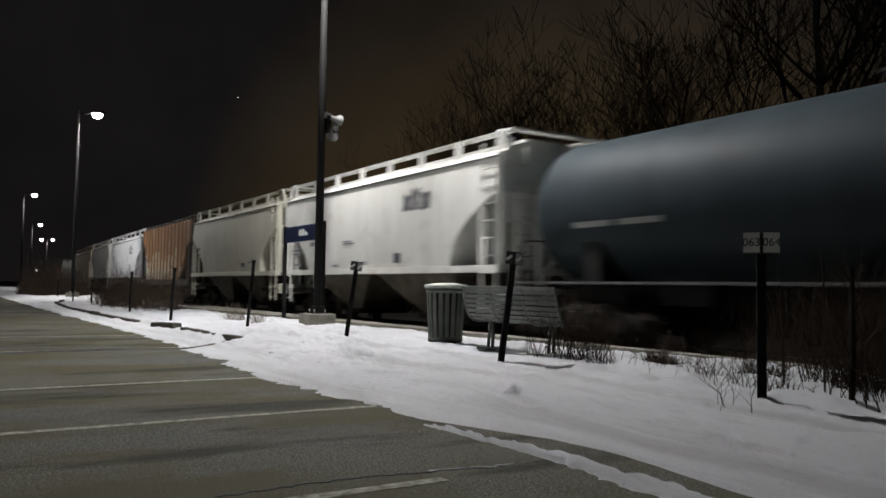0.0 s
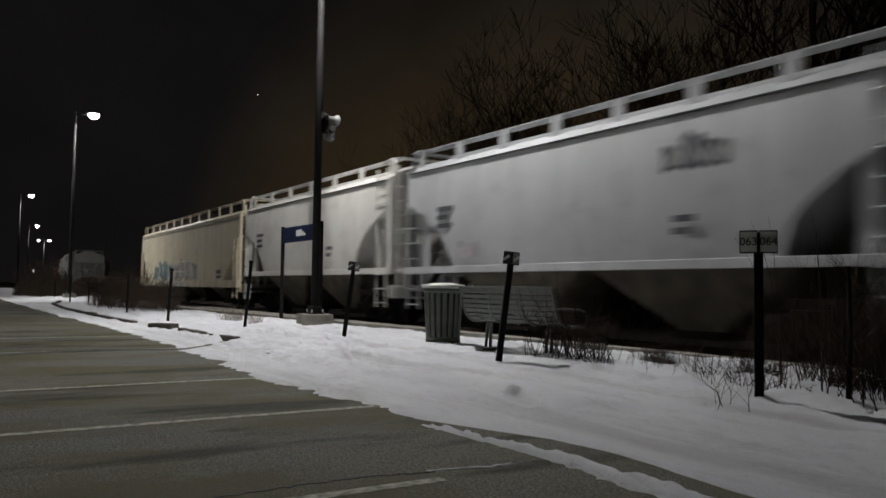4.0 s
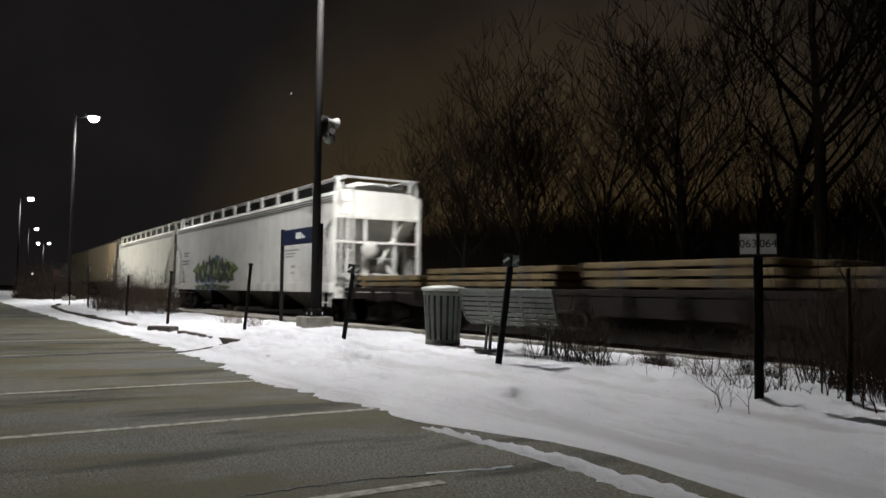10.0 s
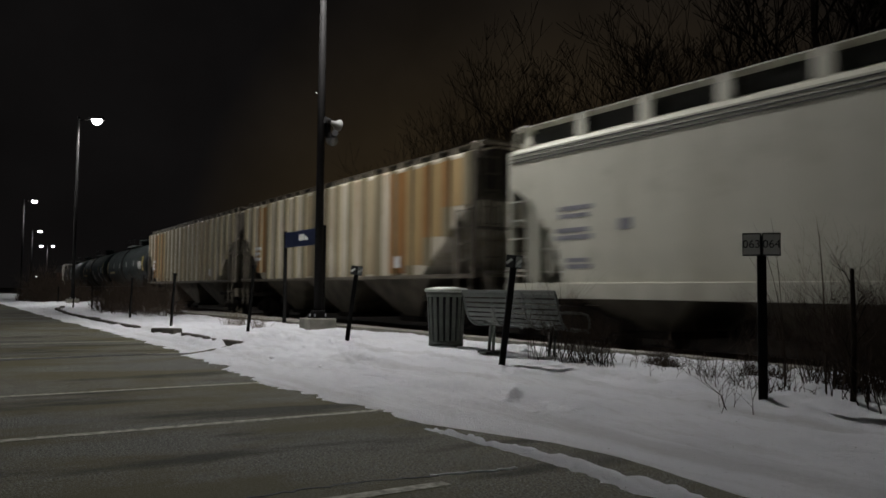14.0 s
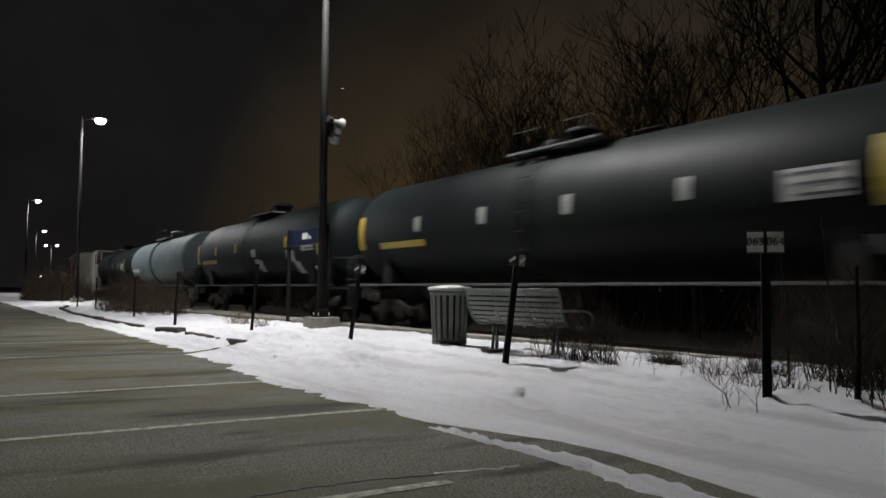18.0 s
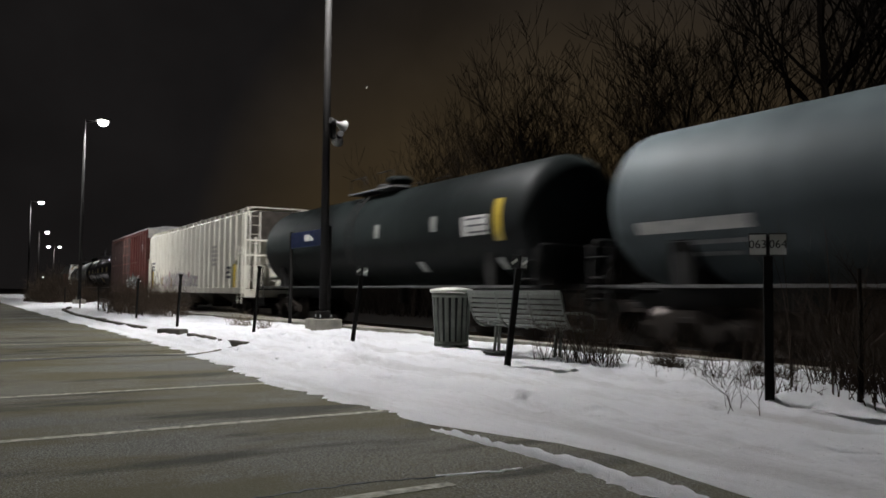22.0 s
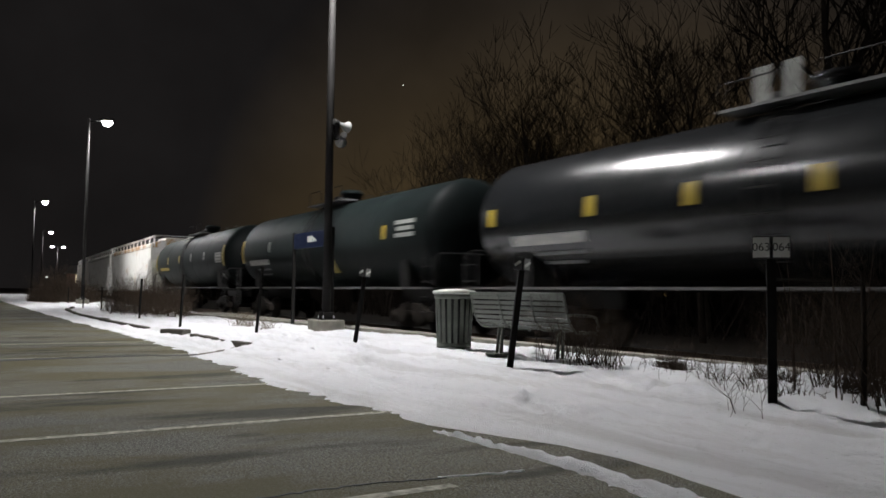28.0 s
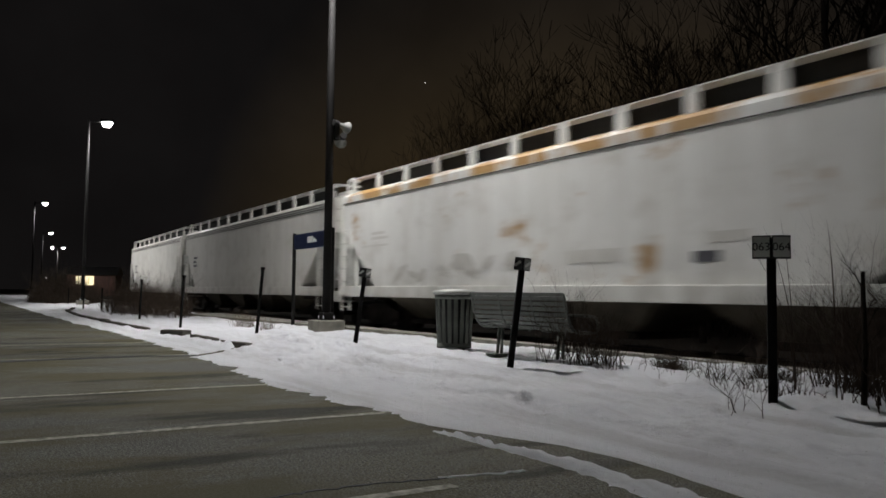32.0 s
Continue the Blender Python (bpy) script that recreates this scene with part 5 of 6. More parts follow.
    side_marks(ob, ((-8.4, -7.6, 2.58, 2.66), (-8.4, -7.5, 2.71, 2.79), (-8.6, -7.5, 2.18, 2.26), (-8.6, -7.4, 2.32, 2.40)), "g_grey")
    ob, L = hopper("long greyed ivory covered hopper with dusty lower side", -161.5, -178.8, "olive_hopper", "smooth", 4, cut=1.75, round_cut=True, cut_top=3.3)
    side_marks(ob, ((-7.0, -6.2, 2.52, 2.60), (-7.0, -6.1, 2.66, 2.75), (-7.1, -6.1, 2.10, 2.19), (-7.1, -6.2, 2.24, 2.33), (-6.8, -6.1, 1.55, 1.63), (-6.8, -6.2, 1.67, 1.75), (-5.4, -5.1, 2.22, 2.42)), "g_grey")
    side_marks(ob, ((6.0, 6.3, 1.54, 1.67), (4.0, 4.6, 1.95, 1.99)), "mark_dark")
    for f, r, spans in ((-180.0, -196.6, ((4.3, 8.6), (-6.7, -5.4))), (-197.8, -215.6, ((-6.7, -4.2),))):
        ob, L = hopper("weathered cream ribbed covered hopper streaked with rust", f, r, "grey_ribbed", "ribbed", 3, (1.40, 1.50), 2.4, 3.2, trim="grime")
        n = round(L / 0.92)
        for k in range(n):
            xa = -L / 2 + 0.3 + (L - 0.6) * k / n
            z0 = max(1.55, 1.50 + 0.755 * (max(abs(xa), abs(xa + 0.9)) - L / 2 + 2.4))
            if z0 > 4.0:
                continue
            if any(u <= xa + 0.4 <= v for u, v in spans):
                part("rusted_panel", box(B(), 0.08, 0.86, -0.003, 0.003, z0, 4.2), "rust_dark" if k % 4 == 2 else "rust", ob, "orange rusted side panel", pose(xa, -1.524, 0))
                part("rust_streak", box(B(), -0.125, 0.125, -0.003, 0.003, z0, 4.2), "rust_dark" if k % 3 else "rust", ob, "rusted rib face", pose(xa, -1.589, 0))
            elif (k * 7 + int(L)) % 5 == 0 and z0 < 2:
                part("stained_panel", box(B(), 0.08, 0.80, -0.003, 0.003, 1.55, 4.2), "tan", ob, "tan stained side panel", pose(xa, -1.524, 0))
        stencil(ob, -L / 2 + 1.6, 2.6, 3, 0.7, "mark_white", -1.59)
        part("placard", box(B(), 0, 0.32, -0.004, 0.004, 1.7, 2.0), "mark_white", ob, at=pose(L / 2 - 3.7, -1.59, 0))
    tank("charcoal grey tank car with pale reflectors", -216.8, -234.3, "tank_dark", marks=(("pale", (-4.7, -1.8, 1.1, 4.0)), ("end_band", (7.3, -7.9)), ("long_stripe", (-5.6,)), ("panel", (6.3,)), ("placard", (6.9,))), seed=14)
    tank("grey green tank car with yellow stripe and pale graffiti", -235.7, -252.4, "tank_grey", marks=(("yellow", (-4.8, -1.8, 4.3)), ("end_band", (-7.9, 7.3)), ("long_stripe", (-6.0,)), ("panel", (6.35,)), ("placard", (6.6,)), ("smear", (0.6, 4.5))), seed=15)
    tank("light grey tank car with top platform", -255.0, -271.8, "tank_light", marks=(("dark", (4.5,)), ("strip", (-6.06,)), ("placard", (6.0,))), seed=16)
    tank("dark grey tank car with white data panel", -273.2, -290.7, "tank_dark", marks=(("pale", (-5.2, -2.0, 1.37, 4.5)), ("panel", (6.33,)), ("end_band", (7.25,)), ("placard", (6.95, 3.45))), seed=17)
    ob, L = hopper("ivory ribbed covered hopper with mauve graffiti", -292.5, -312.6, "white_ribbed", "ribbed", 4, (0.95, 1.2), 1.45, 3.15, step=0.5)
    for x in (-L / 2 + 1.38, L / 2 - 1.38):
        part("end_bolster", box(B(), -0.09, 0.09, -0.05, 0.05, 1.2, 2.2, bevel=0.01), "mark_yellow", ob, "yellow painted upright", pose(x, -1.52, 0))
    wildstyle(ob, -6.4, 2.6, 1.26, 2.05, "g_slate", ("g_pink", "g_rose", "white_ribbed", "g_pink"), ("g_rose",), 51, -1.565, 8, 0.05)
    stencil(ob, -8.9, 2.6, 3, 0.9, y=-1.562)
    stencil(ob, 7.6, 2.0, 3, 0.7, y=-1.562)
    for k in range(5):
        part("emblem_bar", box(B(), -0.55 + 0.08 * abs(k - 2), 0.55 - 0.08 * abs(k - 2), -0.003, 0.003, 0, 0.12), "emblem", ob, at=pose(5.6, -1.562, 2.2 + 0.2 * k))
    for x in (-6.1, -3.5, -1.05):
        part("reflector", box(B(), 0, 0.28, -0.004, 0.004, 1.3, 1.75), "mark_yellow", ob, "yellow reflective patch", pose(x, -1.575, 0))
    boxcar("faded red boxcar with graffiti along its lower side", -313.6, -329.2, "red")
    tank("glossy black tank car with yellow reflectors", -332.3, -349.1, "tank_black", marks=(("yellow", (-7.3, -4.1, -1.7, 0.6, 4.06, 7.36)), ("low_yellow", (2.8,)), ("low_data", (6.3,)), ("strip", (-5.45,)), ("plates", (-0.85, -0.3))), seed=20)
    tank("grey green tank car with yellow reflectors", -350.3, -367.0, "tank_grey", marks=(("pale", (-4.3,)), ("yellow", (-1.3, 1.7, 5.4)), ("low_yellow", (1.45,)), ("data", (6.6,)), ("end_band", (-7.65,)), ("strip", (-5.7,))), seed=21)
    tank("dark grey tank car with yellow stripe", -368.6, -385.4, "tank_dark", marks=(("pale", (1.35, 4.09)), ("yellow", (-4.35, -1.4)), ("end_band", (7.6, -7.6)), ("long_stripe", (-5.4,)), ("panel", (6.75,)), ("placard", (6.81,))), seed=22)
    ob, L = hopper("long white covered hopper with rust stains under the roof", -386.3, -405.0, "rusty_white", "smooth", 4, trim="white_hopper")
    side_marks(ob, ((4.3, 4.8, 1.64, 1.82), (5.6, 5.9, 1.65, 1.83)), "mark_dark")
    side_marks(ob, ((-7.3, -6.3, 2.60, 2.68), (-7.3, -6.5, 2.74, 2.82), (-7.9, -6.3, 2.40, 2.46), (1.2, 2.7, 1.70, 1.95), (4.6, 5.4, 1.95, 2.12)), "pale_hopper")
    graffiti(ob, -L / 2 + 3.6, 1.7, 6.0, 0.8, ("pale_hopper", "pale_hopper"), 61, 8, -1.53)
    for f, r in ((-406.1, -425.5), (-426.9, -443.2)):
        ob, L = hopper("long pale grey covered hopper with white sill", f, r, "pale_hopper", "smooth", 4)
        stencil(ob, -L / 2 + 1.8, 2.7, 3, 0.7, y=-1.53)


# ---- things by the track ----


def lamp_pole(x, y, height, heads, watts, tilt=None, lean=0.0):
    ob = thing("parking_lot_lamp", "tall dark bronze lamp pole with lit head", "street lamp", pose(x, y, 0, 0, lean, 0), "lamps along the platform")
    part("footing", box(B(), -0.37, 0.37, -0.37, 0.37, -0.2, 0.42, bevel=0.03), "concrete", ob, "square concrete footing")
    part("base_plate", box(B(), -0.2, 0.2, -0.2, 0.2, 0.42, 0.455), "pole", ob)
    for u in (-0.15, 0.15):
        for v in (-0.15, 0.15):
            part("anchor_bolt", tube(B(), (u, v, 0.42), (u, v, 0.53), 0.018, seg=6), "galvanised", ob)
    part("base_cover", box(B(), -0.15, 0.15, -0.15, 0.15, 0.455, 0.62, bevel=0.02), "pole", ob)
    part("pole", tube(B(), (0, 0, 0.455), (0, 0, height + 0.1), 0.115, 0.075, seg=16), "pole", ob)
    for dx, dy in heads:
        d = Vector((dx, dy, 0))
        e = d.normalized()
        turn = pose(0, 0, 0, 0, 0, math.degrees(math.atan2(dy, dx)))
        part("arm", tube(B(), (0, 0, height - 0.12), tuple(d * 0.75 + Vector((0, 0, height))), 0.04, 0.035, seg=8), "pole", ob)
        hb = box(B(), d.length - 0.45, d.length + 0.45, -0.36, 0.36, height - 0.02, height + 0.14, turn, 0.03)
        head = part("lamp_head", hb, "pole", ob)
        part("lens", lathe(B(), [(0.34, height - 0.022), (0.34, height - 0.08), (0.29, height - 0.22), (0.16, height - 0.33), (0.01, height - 0.36)], 16, "z", tuple(d)), "lens", head, "bright white bowl lens")
        # beams as (direction, cone, softness): a wide drop, a two-way throw along the lot, or a shielded forward throw
        beams = [(Vector((0, 0.001, -1)), 158, 0.25)]
        if tilt == 0.0:
            beams = [(Vector((-0.76, -0.12, -0.64)), 128, 1.0), (Vector((0.0, 0.1, -1)), 110, 1.0), (Vector((0.78, -0.24, -0.58)), 128, 1.0)]
        elif tilt:
            beams = [(Vector((0.3, 0.95, 0)).normalized() * math.cos(radians(tilt)) - Vector((0, 0, math.sin(radians(tilt)))), 88, 1.0)]
        for way, cone, softness in beams:
            li = bpy.data.lights.new("lamp_light", "SPOT")
            li.shadow_soft_size, li.energy, li.color = 0.5 if tilt else 0.14, watts * (0.32 if cone == 110 else 1.0), LAMP_COLOUR
            li.spot_size, li.spot_blend = radians(cone), softness
            spot = Vector((x + dx, y + dy, height - 0.5))
            new("lamp_light", li).matrix_basis = look(spot, spot + way)
    return ob


def horn_speakers():
    ob = thing("horn_speaker", "pair of grey horn loudspeakers on the lamp pole", "loudspeaker", pose(-19.3, 8.32, 5.5))
    part("bracket", box(B(), -0.1, 0.1, 0.1, 0.24, -0.3, 0.2, bevel=0.01), "pole", ob)
    for k, (z, yaw, pit) in enumerate(((0.1, 20, -8), (-0.28, 75, -12))):
        m = pose(0.02, 0.34, z, pit, 0, yaw)
        bm = lathe(B(), [(0.04, -0.15), (0.06, -0.13), (0.065, 0.0), (0.11, 0.11), (0.165, 0.18), (0.17, 0.192), (0.15, 0.192), (0.04, 0.05)], 18, "y")
        part("horn", bm, "speaker", ob, at=m)
        part("driver", tube(B(), (0, -0.32, 0), (0, -0.16, 0), 0.085, seg=12), "black", ob, at=m)


def station_sign():
    ob = thing("station_sign", "dark blue station name sign on two posts", "sign", pose(-21.4, 8.75, 0))
    for x in (-1.43, 1.43):
        part("post", box(B(), x - 0.045, x + 0.045, -0.045, 0.045, 0.0, 2.92, bevel=0.008), "post", ob)
    panel = part("panel", box(B(), -1.42, 1.42, -0.03, 0.03, 2.42, 2.88, bevel=0.008), "sign_blue", ob)
    for x0, x1, z0, z1 in ((-0.30, 0.10, 2.58, 2.76), (0.14, 0.24, 2.58, 2.70), (0.28, 0.36, 2.58, 2.65)):
        part("name_bar", box(B(), x0, x1, -0.037, -0.031, z0, z1), "sign_white", panel)


def stall_sign(x, y, lean_x, lean_y, height, numbers, turn=0.0, small=False):
    """A square post with two number plates set at an angle."""
    z = ground_z(x, y) - 0.05
    ob = thing("stall_sign", "slim bare dark marker post in snow" if small else "leaning dark post with white stall number plates" if abs(lean_y) + abs(lean_x) > 3 else "dark post with white stall number plates",
               "sign", pose(x, y, z, lean_x, lean_y, turn), "stall number signs")
    h = height - z
    w = 0.03 if small else 0.042
    part("post", box(B(), -w, w, -w, w, 0, h - 0.02, bevel=0.008), "post", ob)
    if small:
        part("cap", box(B(), -w - 0.012, w + 0.012, -w - 0.012, w + 0.012, h - 0.03, h + 0.03, bevel=0.01), "post", ob)
        return ob
    for s, text in ((-1, numbers[0]), (1, numbers[1])):
        m = pose(0, -0.05, h - 0.11, 0, 0, s * (9 if text else 24))
        pw = 0.165 if text else 0.115
        bm = box(B(), 0.005 if s > 0 else -pw - 0.005, pw + 0.005 if s > 0 else -0.005, -0.012, 0.0, -0.11 if text else -0.09, 0.11 if text else 0.09, bevel=0.004)
        pl = part("plate", bm, "sign_black", ob, "black-edged white number plate" if text else "small dark number plate", m)
        part("plate_face", box(B(), 0.014 if s > 0 else -pw + 0.004, pw - 0.004 if s > 0 else -0.014, -0.015, -0.0122, -0.095 if text else -0.075, 0.095 if text else 0.075), "sign_white" if text else "mark_dim" if s > 0 else "sign_black", pl)
        if text:
            writing("stall_number", text, 0.108, "sign_black", pl, pose(s * 0.087, -0.0165, 0, 90, 0, 0))
        else:
            part("number_bar", box(B(), -0.05, 0.05, -0.0185, -0.0155, -0.018, 0.018), "sign_white", pl, at=pose(s * 0.07, 0, 0, 0, -40, 0))
    return ob


def litter_bin():
    ob = thing("litter_bin", "ribbed grey-green steel litter bin with flat lid", "bin", pose(-12.32, 7.85, ground_z(-12.3, 7.85) - 0.02, 0, 0, 12))
    r0, r1, h = 0.31, 0.36, 1.0
    part("liner", lathe(B(), [(r0 - 0.05, 0.06), (r1 - 0.05, h - 0.04)], 28), "bin_dark", ob)
    for z, r in ((0.06, r0), (h - 0.05, r1)):
        part("ring", lathe(B(), [(r - 0.03, z - 0.045), (r + 0.008, z - 0.045), (r + 0.008, z + 0.045), (r - 0.03, z + 0.045)], 32), "can", ob)
    n = 18
    for k in range(n):
        a = math.tau * k / n
        bm = B()
        w = 0.036
        vs = []
        for r, z in ((r0, 0.05), (r1, h - 0.05)):
            for dr, dw in ((0, -w), (0, w), (-0.012, w), (-0.012, -w)):
                vs.append(bm.verts.new(((r + dr), dw, z)))
        for i in range(4):
            bm.faces.new((vs[i], vs[(i + 1) % 4], vs[4 + (i + 1) % 4], vs[4 + i]))
        bm.faces.new(vs[:4][::-1])
        bm.faces.new(vs[4:])
        part("slat", bm, "can", ob, at=pose(0, 0, 0, 0, 0, math.degrees(a)))
    # lid colour lightened for the lamp light falling on it from above
    part("lid", lathe(B(), [(0.14, h - 0.02), (r1 + 0.03, h - 0.01), (r1 + 0.045, h + 0.02), (r1 + 0.03, h + 0.055), (0.15, h + 0.09), (0.14, h + 0.02)], 32), "can_lid", ob, "pale rounded lid")
    for k in range(3):
        a = math.tau * k / 3
        part("foot", tube(B(), (0.24 * math.cos(a), 0.24 * math.sin(a), -0.03), (0.24 * math.cos(a), 0.24 * math.sin(a), 0.06), 0.03, seg=8), "can", ob)


def park_bench():
    """A slatted steel bench, seen from behind, facing the track."""
    ob = thing("bench", "grey-green slatted steel bench facing the track", "bench", pose(-10.05, 7.85, ground_z(-10, 7.8) - 0.01, 0, 0, 0))
    half = 1.22
    # side profile: back (y negative) to the front edge of the seat, as (y, z)
    prof = [(-0.36, 1.02), (-0.345, 0.98), (-0.325, 0.90), (-0.305, 0.82), (-0.285, 0.74), (-0.26, 0.66), (-0.225, 0.58), (-0.165, 0.51), (-0.09, 0.465),
            (0.0, 0.45), (0.09, 0.45), (0.18, 0.455), (0.26, 0.45), (0.315, 0.42)]
    for (y, z), (y2, z2) in zip(prof, prof[1:]):
        cy, cz = (y + y2) / 2, (z + z2) / 2
        a = math.degrees(math.atan2(z2 - z, y2 - y))
        part("slat", box(B(), -half, half, -0.030, 0.030, -0.006, 0.006, bevel=0.004), "bench", ob, at=pose(0, cy, cz, a, 0, 0))
    for x in (-half + 0.02, -0.42, 0.42, half - 0.02):
        bm = sweep(B(), [(0, y + 0.01, z - 0.02) for y, z in prof], 0.022)
        part("support", bm, "bench", ob, at=pose(x, 0, 0))
    for x in (-0.78, 0.78):
        bm = B()
        tube(bm, (-0.05, -0.02, 0.44), (-0.06, -0.05, 0.0), 0.028, seg=8)
        tube(bm, (0.05, -0.02, 0.44), (0.06, -0.05, 0.0), 0.028, seg=8)
        box(bm, -0.12, 0.12, -0.24, 0.2, -0.02, 0.015)
        tube(bm, (0, -0.2, 0.5), (0, 0.2, 0.44), 0.03, seg=8)
        part("pedestal", bm, "bench", ob, at=pose(x, 0, 0))
    for x in (-half, half):
        bm = sweep(B(), [(0, -0.30, 0.70), (0, -0.1, 0.70), (0, 0.15, 0.69), (0, 0.27, 0.66), (0, 0.31, 0.58), (0, 0.30, 0.45)], 0.02, 8)
        part("armrest", bm, "bench", ob, at=pose(x, 0, 0))


def kerb_run(points, name, label):
    """A low kerb along a few points, in separate stones."""
    ob = thing(name, label, "kerb", kind="structure")
    for (x, y), (x2, y2) in zip(points, points[1:]):
        d = Vector((x2 - x, y2 - y, 0))
        n = max(1, round(d.length / 0.95))
        for k in range(n):
            c = Vector((x, y, 0)) + d * ((k + 0.5) / n)
            z = max(0.05, ground_z(c.x, c.y))
            bm = box(B(), -d.length / n / 2 + 0.006, d.length / n / 2 - 0.006, -0.08, 0.08, -0.2, z + 0.05 + 0.012 * random.random(), bevel=0.015)
            part("kerb_stone", bm, "kerb", ob, at=pose(c.x, c.y, 0, 0, 0, math.degrees(math.atan2(d.y, d.x))))


# ---- plants ----


def grow(segments, p, d, length, r, depth, rng, droop=0.0, spread_a=0.6, twigs=3):
    """Collects (a, b, radius a, radius b) of a branching bare plant."""
    n = 3 if depth > 1 else 2
    for k in range(n):
        q = p + d * (length / n)
        r2 = r * (0.82 if depth else 0.5)
        segments.append((p, q, r, r2))
        p, r = q, r2
        d = (d + Vector((rng.uniform(-0.16, 0.16), rng.uniform(-0.16, 0.16), rng.uniform(-0.05, 0.14) - droop))).normalized()
        if depth and k:
            for _ in range(1 if depth > 1 else twigs - 1):
                side = Vector((rng.uniform(-1, 1), rng.uniform(-1, 1), rng.uniform(-0.1, 0.6))).normalized()
                grow(segments, p, (d * (1 - spread_a) + side * spread_a).normalized(), length * rng.uniform(0.5, 0.75), r * 0.6, depth - 1, rng, droop, spread_a, twigs)
    if depth:
        for _ in range(2):
            side = Vector((rng.uniform(-1, 1), rng.uniform(-1, 1), rng.uniform(0.0, 0.7))).normalized()
            grow(segments, p, (d * 0.55 + side * 0.5).normalized(), length * rng.uniform(0.6, 0.82), r * 0.75, depth - 1, rng, droop, spread_a, twigs)


def sticks(bm_lists, segments, seg=4):
    """Adds tapered sticks to (verts, faces) lists."""
    vs, fs = bm_lists
    for a, b, ra, rb in segments:
        q = (b - a).to_track_quat("Z", "Y")
        base = len(vs)
        for p, r in ((a, ra), (b, rb)):
            for k in range(seg):
                w = k * math.tau / seg
                vs.append(tuple(p + q @ Vector((r * math.cos(w), r * math.sin(w), 0))))
        for k in range(seg):
            fs.append((base + k, base + (k + 1) % seg, base + seg + (k + 1) % seg, base + seg + k))


def stick_mesh(name, segments, material, seg=4):
    lists = ([], [])
    sticks(lists, segments, seg)
    me = bpy.data.meshes.new(name)
    me.from_pydata(lists[0], [], lists[1])
    me.materials.append(M[material])
    return me


def bare_tree(seed, height):
    """A leafless tree: a wandering leader, rising limbs and forked twigs."""
    rng = random.Random(seed)
    trunk, segments = [], []
    r = height * 0.0125
    p, d = Vector((0, 0, -0.2)), Vector((rng.uniform(-0.1, 0.1), rng.uniform(-0.1, 0.1), 1)).normalized()
    steps = 9
    for k in range(steps):
        a = k / steps
        q = p + d * (height * 0.86 / steps)
        r2 = height * 0.0125 * (1 - (k + 1) / steps) ** 0.8 + 0.012
        (trunk if a < 0.4 else segments).append((p, q, r, r2))
        p, r = q, r2
        d = (d + Vector((rng.uniform(-0.16, 0.16), rng.uniform(-0.16, 0.16), 0.06))).normalized()
        if a > 0.15:
            for _ in range(3):
                turn = rng.uniform(0, math.tau)
                flat = rng.uniform(0.55, 1.0)
                way = Vector((math.cos(turn) * flat, math.sin(turn) * flat, 0.9)).normalized()
                grow(segments, p, way, height * (0.12 + 0.20 * (1 - a)) * rng.uniform(0.7, 1.15), r * 0.55, 3 if a < 0.75 else 2, rng, -0.02, 0.5, 2)
    k = height / max(q.z for _, q, _, _ in segments)
    trunk = [(a * k, q * k, ra * k, rb * k) for a, q, ra, rb in trunk]
    segments = [(a * k, q * k, max(ra * k, 0.009), max(rb * k, 0.0055)) for a, q, ra, rb in segments]
    ob = thing("bare_tree", "dark leafless tree behind the railway track", "tree", group="trees behind the track")
    part("trunk", stick_mesh("trunk", trunk, "bark", 8), None, ob)
    part("crown", stick_mesh("crown", segments, "bark", 3), None, ob)
    return ob


def build_trees():
    rng = random.Random(77)
    sizes = (10.0, 11.6, 9.0, 12.4, 8.0, 10.8)
    kinds = [bare_tree(100 + k, h) for k, h in enumerate(sizes)]
    # x, y and height of the trees nearest the track, then a looser row behind and the far line
    spots = [(-41.0, 21.5, 6.2), (-38.2, 21.8, 10.2), (-35.2, 22.6, 8.0), (-31.6, 21.0, 10.4), (-29.0, 23.5, 9.2), (-26.4, 21.2, 11.6), (-23.4, 23.0, 10.6), (-21.2, 20.0, 9.6),
             (-18.6, 22.4, 11.8), (-16.2, 19.2, 9.2), (-14.9, 21.5, 11.0), (-12.4, 19.4, 12.2), (-9.6, 18.0, 13.0), (-7.9, 20.5, 12.4), (-5.2, 18.6, 12.8), (-2.0, 19.5, 12.0)]
    for k in range(8):
        x = -40 + 5.0 * k + rng.uniform(-1.2, 1.2)
        spots.append((x, 28.5 + rng.uniform(-2, 2), rng.uniform(8.6, 11.5)))
    x = -50.0
    while x > -150:
        spots.append((x + rng.uniform(-2, 2), track_y(x) + 12.5 + rng.uniform(-2, 2), rng.uniform(4.2, 6.0)))
        x -= rng.uniform(5, 8)
    for k, (x, y, h) in enumerate(spots):
        m = pose(x, y, -0.25, 0, 0, rng.uniform(0, 360)) @ Matrix.Scale((1.08 + 0.10 * ease(-32, -24, x)) * h / sizes[k % 6], 4)
        if k < 6:
            kinds[k].matrix_basis = m
        else:
            copy_thing(kinds[k % 6], m)


